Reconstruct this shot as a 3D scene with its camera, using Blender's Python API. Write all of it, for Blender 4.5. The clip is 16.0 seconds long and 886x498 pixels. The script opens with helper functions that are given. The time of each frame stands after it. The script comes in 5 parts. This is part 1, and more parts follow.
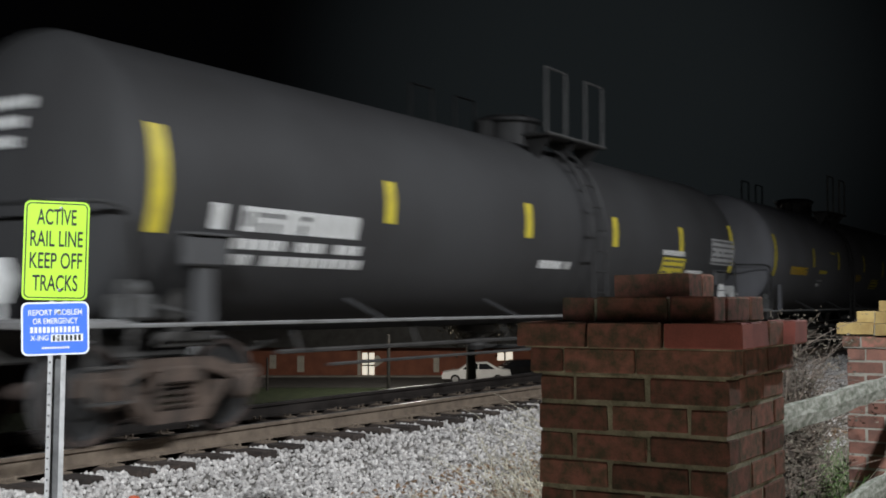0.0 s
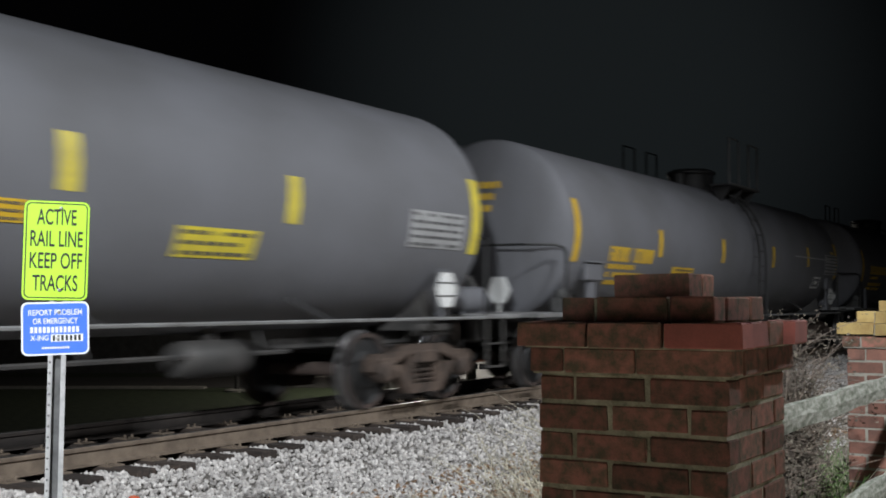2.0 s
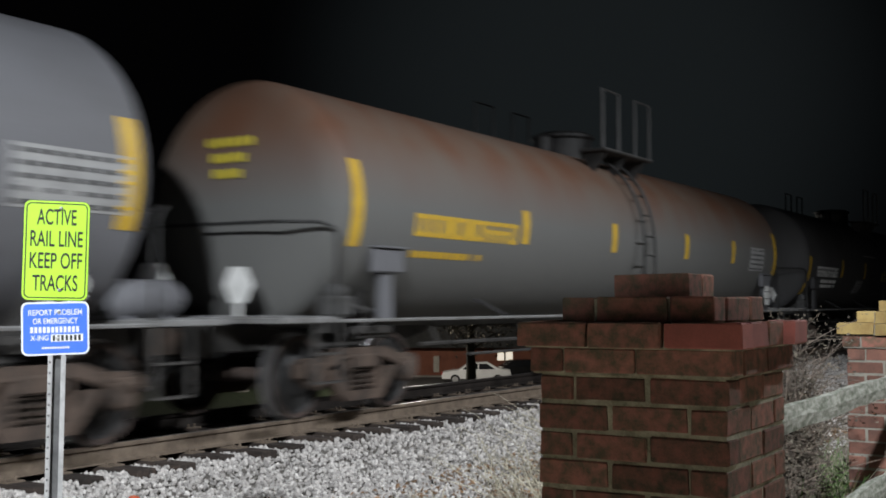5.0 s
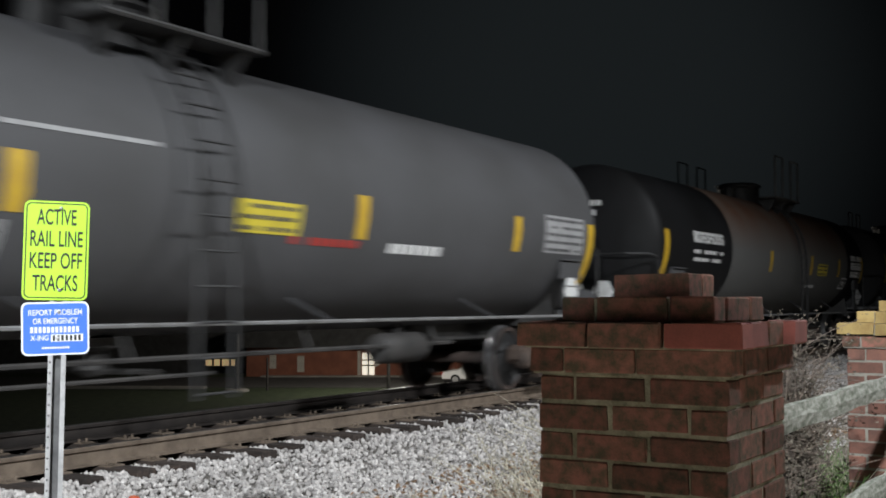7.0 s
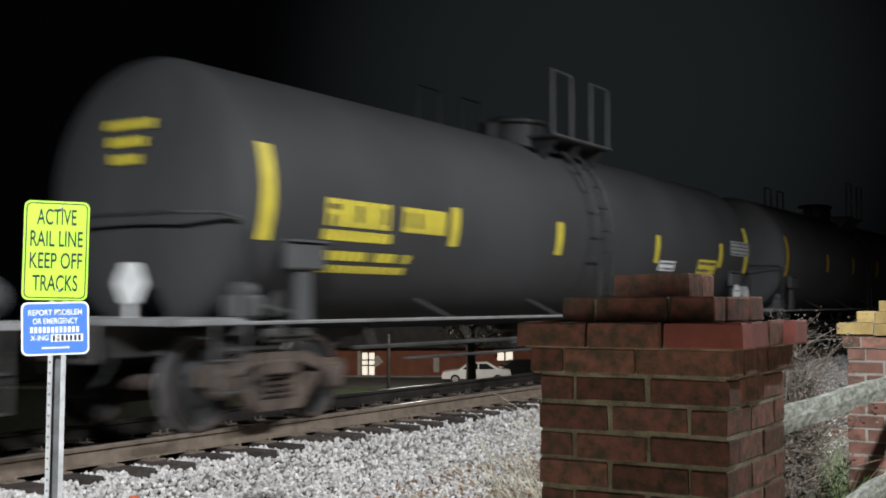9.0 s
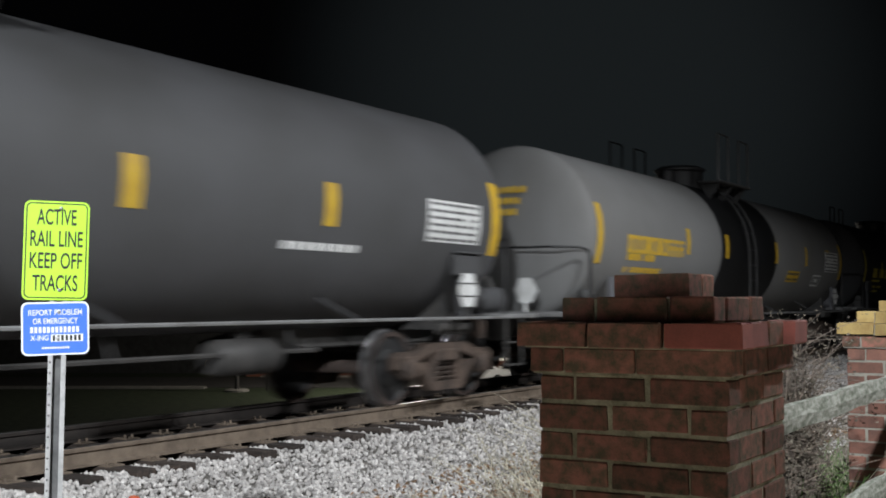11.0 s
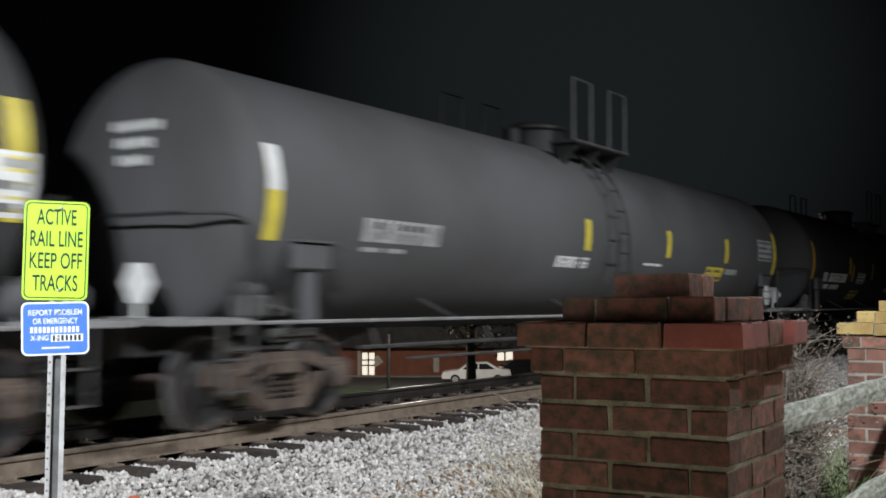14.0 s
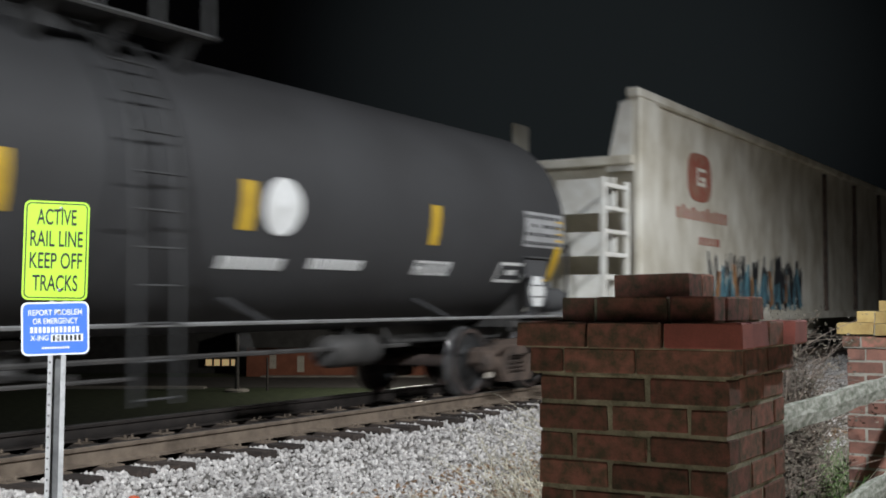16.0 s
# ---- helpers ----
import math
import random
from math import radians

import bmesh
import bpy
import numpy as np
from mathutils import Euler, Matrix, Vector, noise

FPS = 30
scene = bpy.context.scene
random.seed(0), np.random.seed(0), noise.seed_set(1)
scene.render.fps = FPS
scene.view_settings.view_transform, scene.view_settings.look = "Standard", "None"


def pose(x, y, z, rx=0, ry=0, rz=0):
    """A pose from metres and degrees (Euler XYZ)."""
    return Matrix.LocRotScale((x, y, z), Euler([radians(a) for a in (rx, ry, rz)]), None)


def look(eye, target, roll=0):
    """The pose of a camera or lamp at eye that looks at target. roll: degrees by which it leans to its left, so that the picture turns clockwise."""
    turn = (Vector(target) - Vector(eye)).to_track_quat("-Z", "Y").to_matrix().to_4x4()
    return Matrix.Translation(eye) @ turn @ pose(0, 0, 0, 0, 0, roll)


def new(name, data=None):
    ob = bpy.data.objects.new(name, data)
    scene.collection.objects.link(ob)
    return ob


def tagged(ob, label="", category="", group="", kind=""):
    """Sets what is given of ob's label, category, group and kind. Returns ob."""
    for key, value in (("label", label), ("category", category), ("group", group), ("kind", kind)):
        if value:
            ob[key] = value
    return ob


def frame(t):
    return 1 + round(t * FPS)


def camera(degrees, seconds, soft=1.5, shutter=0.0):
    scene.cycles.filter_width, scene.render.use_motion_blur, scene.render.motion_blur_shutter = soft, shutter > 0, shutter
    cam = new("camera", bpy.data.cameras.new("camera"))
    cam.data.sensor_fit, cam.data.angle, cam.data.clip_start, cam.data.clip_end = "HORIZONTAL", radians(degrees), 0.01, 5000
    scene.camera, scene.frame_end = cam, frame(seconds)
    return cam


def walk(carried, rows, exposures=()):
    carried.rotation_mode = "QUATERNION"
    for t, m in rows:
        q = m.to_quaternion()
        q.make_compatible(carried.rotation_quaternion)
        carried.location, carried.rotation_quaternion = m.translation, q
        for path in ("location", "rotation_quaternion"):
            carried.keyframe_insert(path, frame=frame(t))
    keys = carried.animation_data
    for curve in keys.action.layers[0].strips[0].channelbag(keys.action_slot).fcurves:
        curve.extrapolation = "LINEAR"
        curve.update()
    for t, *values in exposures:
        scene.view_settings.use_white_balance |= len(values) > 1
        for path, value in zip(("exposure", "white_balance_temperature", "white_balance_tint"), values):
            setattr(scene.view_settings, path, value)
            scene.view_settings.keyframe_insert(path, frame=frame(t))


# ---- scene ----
cam = camera(41.858, 16.0, soft=1.8, shutter=0.45)
EYE = (0.0, 0.0, 1.27)
HEAD, PITCH = radians(31.468), radians(2.6254)
AIM = (math.cos(HEAD) * math.cos(PITCH), math.sin(HEAD) * math.cos(PITCH), 1.27 + math.sin(PITCH))
walk(cam, [(0.0, look(EYE, AIM)), (16.0, look(EYE, AIM))], exposures=[
    (0.0, 0.0), (0.5, 0.42), (1.0, 0.25), (1.5, 0.10), (2.5, 0.08), (3.5, 0.05), (4.2, 0.02), (6.3, 0.15), (7.0, 0.20), (7.5, 0.20), (8.0, 0.26), (8.5, 0.18), (9.0, 0.34),
    (9.2, 0.30), (11.3, 0.16), (12.0, 0.18), (12.5, 0.10), (13.0, 0.28), (13.5, 0.40), (14.0, 0.32), (15.0, 0.26), (15.5, 0.24), (16.0, 0.18)])

# ---- night light: a street lamp behind the camera, a lamp in the yard beside it, one in the lot beyond the line, faint sky glow ----
world = bpy.data.worlds.new("night")
scene.world = world
world.use_nodes = True
wn, wl = world.node_tree.nodes, world.node_tree.links
w_co = wn.new("ShaderNodeTexCoord")
w_dot = wn.new("ShaderNodeVectorMath")
w_dot.operation = "DOT_PRODUCT"
w_dot.inputs[1].default_value = (0.899, 0.402, 0.172)
w_ramp = wn.new("ShaderNodeValToRGB")
w_ramp.color_ramp.interpolation = "EASE"
w_ramp.color_ramp.elements[0].position, w_ramp.color_ramp.elements[0].color = 0.958, (0.0006, 0.0006, 0.0007, 1)
w_ramp.color_ramp.elements[1].position, w_ramp.color_ramp.elements[1].color = 1.0, (0.0080, 0.0098, 0.0106, 1)
wl.new(w_co.outputs["Generated"], w_dot.inputs[0])
wl.new(w_dot.outputs["Value"], w_ramp.inputs[0])
wl.new(w_ramp.outputs[0], wn["Background"].inputs[0])


def lamp(name, place, watts, colour, radius):
    data = bpy.data.lights.new(name, "POINT")
    data.energy, data.color, data.shadow_soft_size = watts, colour, radius
    ob = new(name, data)
    ob.location = place
    return ob


def down_light(name, place, watts, colour, radius, cone, blend):
    """A lamp in a hood that throws its light downwards in a wide cone."""
    data = bpy.data.lights.new(name, "SPOT")
    data.energy, data.color, data.shadow_soft_size = watts, colour, radius
    data.spot_size, data.spot_blend = radians(cone), blend
    ob = new(name, data)
    ob.location = place
    return ob


down_light("street_light", (-8.0, -2.0, 7.5), 12800, (0.90, 0.95, 1.0), 0.25, 174, 0.25)
down_light("yard_light", (14.0, -3.2, 9.6), 4700, (0.92, 0.955, 1.0), 0.25, 150, 0.4)
lamp("lot_light", (57.0, 37.0, 3.5), 2400, (1.0, 0.93, 0.82), 0.3)


# ---- materials ----
def mat(name, a, b=None, scale=6.0, rough=0.7, metal=0.0, bump=0.3, stretch=(1, 1, 1), fine=60.0, island=0.0, obrand=0.0, spec=0.5, dist=0.01):
    m = bpy.data.materials.new(name)
    m.use_nodes = True
    n, l = m.node_tree.nodes, m.node_tree.links
    s = n["Principled BSDF"]
    b = b or tuple(c * 0.6 for c in a)
    co = n.new("ShaderNodeTexCoord")
    mp = n.new("ShaderNodeMapping")
    mp.inputs["Scale"].default_value = stretch
    l.new(co.outputs["Object"], mp.inputs[0])
    if obrand:
        shift = n.new("ShaderNodeMath")
        shift.operation = "MULTIPLY"
        shift.inputs[1].default_value = 37.0
        l.new(n.new("ShaderNodeObjectInfo").outputs["Random"], shift.inputs[0])
        l.new(shift.outputs[0], mp.inputs["Location"])
    big, small = n.new("ShaderNodeTexNoise"), n.new("ShaderNodeTexNoise")
    big.inputs["Scale"].default_value, big.inputs["Detail"].default_value = scale, 6
    small.inputs["Scale"].default_value, small.inputs["Detail"].default_value = fine, 3
    l.new(mp.outputs[0], big.inputs["Vector"])
    l.new(co.outputs["Object"], small.inputs["Vector"])
    ramp = n.new("ShaderNodeValToRGB")
    ramp.color_ramp.elements[0].position, ramp.color_ramp.elements[0].color = 0.32, (*b, 1)
    ramp.color_ramp.elements[1].position, ramp.color_ramp.elements[1].color = 0.66, (*a, 1)
    mix = n.new("ShaderNodeMath")
    mix.operation = "MULTIPLY_ADD"
    mix.inputs[1].default_value = 0.3
    l.new(small.outputs[0], mix.inputs[0])
    add = n.new("ShaderNodeMath")
    add.operation = "SUBTRACT"
    add.inputs[1].default_value = 0.15
    l.new(big.outputs[0], add.inputs[0])
    l.new(add.outputs[0], mix.inputs[2])
    l.new(mix.outputs[0], ramp.inputs[0])
    out = ramp.outputs[0]
    if island or obrand:
        hsv = n.new("ShaderNodeHueSaturation")
        rng = n.new("ShaderNodeMapRange")
        k = island or obrand
        rng.inputs["To Min"].default_value, rng.inputs["To Max"].default_value = 1 - k, 1 + k
        src = n.new("ShaderNodeNewGeometry").outputs["Random Per Island"] if island else n.new("ShaderNodeObjectInfo").outputs["Random"]
        l.new(src, rng.inputs[0])
        l.new(rng.outputs[0], hsv.inputs["Value"])
        l.new(out, hsv.inputs["Color"])
        out = hsv.outputs[0]
    l.new(out, s.inputs["Base Color"])
    s.inputs["Roughness"].default_value, s.inputs["Metallic"].default_value = rough, metal
    s.inputs["Specular IOR Level"].default_value = spec
    if bump:
        bp = n.new("ShaderNodeBump")
        bp.inputs["Strength"].default_value, bp.inputs["Distance"].default_value = bump, dist
        l.new(mix.outputs[0], bp.inputs["Height"])
        l.new(bp.outputs[0], s.inputs["Normal"])
    return m


def glow(name, colour, power):
    m = bpy.data.materials.new(name)
    m.use_nodes = True
    s = m.node_tree.nodes["Principled BSDF"]
    s.inputs["Base Color"].default_value = (*colour, 1)
    s.inputs["Emission Color"].default_value = (*colour, 1)
    s.inputs["Emission Strength"].default_value = power
    return m


DOWN = (0.32, 0.8, 0.3)  # streaks that run down
M_BLACK = mat("black_tank_paint", (0.060, 0.060, 0.062), (0.046, 0.045, 0.046), 1.6, 0.58, bump=0.05, stretch=DOWN, spec=0.15)
M_GREY = mat("weathered_grey_tank_paint", (0.185, 0.187, 0.203), (0.142, 0.142, 0.149), 1.7, 0.58, bump=0.05, stretch=DOWN, spec=0.15)
M_MID = mat("charcoal_tank_paint", (0.100, 0.100, 0.104), (0.076, 0.075, 0.075), 1.7, 0.58, bump=0.05, stretch=DOWN, spec=0.15)
M_PALE = mat("pale_grey_tank_paint", (0.245, 0.245, 0.243), (0.195, 0.192, 0.187), 1.3, 0.58, bump=0.05, stretch=DOWN, spec=0.15)
M_RUSTY = mat("rust_stained_tank_paint", (0.155, 0.115, 0.09), (0.15, 0.072, 0.044), 1.6, 0.65, bump=0.08, stretch=(0.7, 0.7, 0.35), spec=0.28)
rn, rl = M_RUSTY.node_tree.nodes, M_RUSTY.node_tree.links
r_co, r_sep, r_map, r_mix = rn.new("ShaderNodeTexCoord"), rn.new("ShaderNodeSeparateXYZ"), rn.new("ShaderNodeMapRange"), rn.new("ShaderNodeMixRGB")
r_map.inputs["From Min"].default_value, r_map.inputs["From Max"].default_value = 2.35, 3.2
r_mix.inputs["Color1"].default_value = (0.15, 0.15, 0.145, 1)
rl.new(r_co.outputs["Object"], r_sep.inputs[0])
rl.new(r_sep.outputs["Z"], r_map.inputs[0])
rl.new(r_map.outputs[0], r_mix.inputs["Fac"])
rl.new(rn["Principled BSDF"].inputs["Base Color"].links[0].from_socket, r_mix.inputs["Color2"])
rl.new(r_mix.outputs[0], rn["Principled BSDF"].inputs["Base Color"])
M_GLOSS = mat("satin_black_band", (0.016, 0.016, 0.017), (0.010, 0.010, 0.010), 2.0, 0.55, bump=0.03, stretch=DOWN, spec=0.18)
M_IRON = mat("dirty_cast_iron", (0.125, 0.088, 0.068), (0.045, 0.034, 0.028), 5, 0.8, bump=0.4)
M_FRAME = mat("grimy_black_steel", (0.075, 0.07, 0.066), (0.035, 0.034, 0.033), 4, 0.6, bump=0.15)
M_STEP = mat("galvanised_rail", (0.27, 0.27, 0.27), (0.16, 0.155, 0.15), 5, 0.5, bump=0.1)
M_RAILING = mat("dull_railing_paint", (0.095, 0.095, 0.095), (0.06, 0.058, 0.056), 5, 0.6, bump=0.1)
M_TREAD = mat("worn_wheel_steel", (0.55, 0.55, 0.56), (0.38, 0.36, 0.35), 8, 0.28, 0.9, bump=0.05)
M_WHEEL = mat("rusty_wheel_face", (0.085, 0.060, 0.050), (0.04, 0.030, 0.026), 6, 0.75, bump=0.3)
# plain near-black steel; far railings and wheel plates have their shade in it
M_DARKSTEEL = mat("dark_steel", (0.032, 0.031, 0.031), (0.018, 0.018, 0.018), 5, 0.6, bump=0.1)
M_YEL = mat("yellow_reflective_tape", (0.78, 0.50, 0.03), (0.62, 0.38, 0.03), 5, 0.5, bump=0.02)
M_LEMON = mat("lemon_stencil_paint", (0.80, 0.66, 0.06), (0.62, 0.5, 0.06), 6, 0.5, bump=0.02)
M_WHITE = mat("white_stencil_paint", (0.85, 0.85, 0.84), (0.68, 0.68, 0.66), 6, 0.5, bump=0.02)
M_PANEL = mat("faded_white_panel", (0.42, 0.42, 0.42), (0.30, 0.30, 0.30), 6, 0.6, bump=0.02)
M_RED = mat("red_decal", (0.45, 0.05, 0.04), (0.32, 0.04, 0.03), 6, 0.6, bump=0.02)
M_HOPPER = mat("dirty_white_hopper_paint", (0.82, 0.79, 0.70), (0.50, 0.45, 0.35), 1.5, 0.65, bump=0.08, stretch=(0.9, 0.9, 0.6))
M_FADED = mat("faded_red_paint", (0.34, 0.085, 0.06), (0.36, 0.20, 0.14), 4, 0.7, bump=0.02)
M_LADDER = mat("white_ladder_paint", (0.88, 0.87, 0.82), (0.72, 0.69, 0.62), 4, 0.6, bump=0.05)
M_GRAFF = mat("teal_spray_paint", (0.13, 0.29, 0.34), (0.08, 0.18, 0.24), 5, 0.6, bump=0.0)
M_GRAFF3 = mat("orange_spray_paint", (0.42, 0.22, 0.08), (0.3, 0.12, 0.05), 5, 0.6, bump=0.0)
M_GRAFF2 = mat("black_spray_paint", (0.03, 0.03, 0.035), (0.02, 0.02, 0.02), 5, 0.6, bump=0.0)
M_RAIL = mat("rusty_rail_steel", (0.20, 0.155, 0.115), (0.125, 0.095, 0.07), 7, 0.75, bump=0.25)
# far rail only: the shade on its near side is put into this colour
M_RAIL_SHADE = mat("shaded_black_rail", (0.035, 0.028, 0.024), (0.02, 0.016, 0.014), 7, 0.6, bump=0.25)
M_HEAD = mat("polished_rail_head", (0.50, 0.50, 0.50), (0.38, 0.37, 0.36), 5, 0.38, 1.0, bump=0.03)
M_TIE = mat("creosoted_tie_wood", (0.055, 0.04, 0.032), (0.024, 0.019, 0.016), 4, 0.9, bump=0.5, stretch=(8, 0.8, 8), obrand=0.35)
M_STONE = mat("crushed_ballast", (0.60, 0.575, 0.55), (0.40, 0.37, 0.35), 18, 0.9, bump=0.3, island=0.38)
M_BED = mat("ballast_bed", (0.30, 0.28, 0.25), (0.12, 0.11, 0.10), 26, 0.95, bump=1.0, fine=70, dist=0.03)
M_DIRT = mat("dirt_with_dead_grass", (0.30, 0.26, 0.21), (0.15, 0.125, 0.095), 9, 0.95, bump=0.8, fine=40, dist=0.03)
M_LAWN = mat("night_lawn", (0.052, 0.070, 0.032), (0.020, 0.032, 0.013), 2.2, 0.95, bump=0.8, fine=20, dist=0.03)
M_ROAD = mat("asphalt", (0.075, 0.072, 0.068), (0.045, 0.044, 0.043), 1.5, 0.85, bump=0.2, fine=80)
M_KERB = mat("concrete_kerb", (0.36, 0.34, 0.31), (0.24, 0.23, 0.21), 3, 0.85)
M_BRICK = mat("mossy_red_brick", (0.25, 0.11, 0.083), (0.085, 0.073, 0.048), 30, 0.95, bump=0.7, fine=160, obrand=0.35, spec=0.2, dist=0.004)
M_BRICK2 = mat("clean_red_brick", (0.30, 0.085, 0.065), (0.19, 0.06, 0.045), 10, 0.85, bump=0.4, fine=160, obrand=0.2, dist=0.004)
M_BRICK3 = mat("worn_red_brick", (0.22, 0.10, 0.072), (0.11, 0.058, 0.044), 9, 0.9, bump=0.5, fine=80, obrand=0.35)
M_MORTAR2 = mat("pale_mortar", (0.27, 0.25, 0.21), (0.2, 0.19, 0.16), 9, 0.95, bump=0.6, fine=120)
# yellow lamplight on the far pier's cap, put into the brick colour
M_LAMPLIT = mat("lamplit_yellow_brick", (0.40, 0.29, 0.11), (0.26, 0.17, 0.06), 10, 0.85, bump=0.4, fine=90, obrand=0.15)
M_MORTAR = mat("grey_green_mortar", (0.36, 0.34, 0.24), (0.13, 0.125, 0.08), 13, 0.95, bump=0.8, fine=120)
M_WOOD = mat("weathered_fence_wood", (0.40, 0.40, 0.35), (0.11, 0.125, 0.085), 9, 0.9, bump=0.7, stretch=(1.6, 5, 5))
M_LIME = mat("lime_sign_sheeting", (0.52, 0.92, 0.06), (0.48, 0.88, 0.05), 3, 0.35, bump=0.0)
M_BLUE = mat("blue_sign_sheeting", (0.07, 0.20, 0.86), (0.06, 0.18, 0.80), 3, 0.35, bump=0.0)
M_SIGNW = mat("white_sign_sheeting", (0.85, 0.87, 0.9), (0.8, 0.82, 0.86), 3, 0.35, bump=0.0)
M_INK = mat("black_sign_ink", (0.012, 0.014, 0.012), (0.01, 0.01, 0.01), 3, 0.5, bump=0.0)
M_ZINC = mat("galvanised_post", (0.52, 0.52, 0.52), (0.36, 0.36, 0.36), 14, 0.5, 0.3, bump=0.05)
M_BOLT = mat("zinc_bolt", (0.5, 0.5, 0.5), (0.4, 0.4, 0.4), 9, 0.4, 0.8, bump=0)
M_TWIG = mat("dry_twig", (0.20, 0.155, 0.125), (0.10, 0.08, 0.065), 9, 0.9, bump=0.2, island=0.4)
M_STRAW = mat("dead_straw", (0.50, 0.46, 0.36), (0.32, 0.29, 0.22), 9, 0.9, bump=0.1, island=0.35)
M_BLADE = mat("green_grass_blade", (0.15, 0.25, 0.07), (0.07, 0.14, 0.035), 9, 0.8, bump=0.1, island=0.4)
M_LEAF = mat("dull_leaf", (0.15, 0.125, 0.095), (0.07, 0.06, 0.045), 9, 0.85, bump=0.1, island=0.4)
M_WALLB = mat("far_brick_wall", (0.26, 0.10, 0.06), (0.19, 0.07, 0.045), 1.2, 0.9, bump=0.3, fine=6)
M_ROOF = mat("dark_roof", (0.05, 0.05, 0.05), (0.03, 0.03, 0.03), 2, 0.9)
M_SHUT = mat("cream_shutter", (0.55, 0.52, 0.45), (0.45, 0.43, 0.38), 3, 0.7)
M_LIT = glow("lit_doorway", (1.0, 0.93, 0.78), 0.6)
M_LITY = glow("lit_shop_window", (1.0, 0.72, 0.36), 0.28)
M_CARW = mat("white_car_paint", (0.80, 0.80, 0.80), (0.72, 0.72, 0.72), 2, 0.25, bump=0, spec=0.6)
M_CARB = mat("black_car_paint", (0.02, 0.02, 0.022), (0.015, 0.015, 0.016), 2, 0.2, bump=0)
M_GLASS = mat("dark_car_glass", (0.02, 0.022, 0.025), (0.015, 0.016, 0.018), 2, 0.08, bump=0)
M_TYRE = mat("tyre_rubber", (0.02, 0.02, 0.02), (0.014, 0.014, 0.014), 8, 0.9)
M_TAIL = mat("red_lens", (0.5, 0.02, 0.02), (0.35, 0.015, 0.015), 5, 0.3, bump=0)
M_ORANGE = mat("orange_marker_plastic", (0.75, 0.16, 0.07), (0.55, 0.11, 0.05), 9, 0.6, bump=0.1)
M_BARK = mat("dark_bark", (0.06, 0.05, 0.042), (0.03, 0.026, 0.022), 5, 0.95, bump=0.8, dist=0.03)


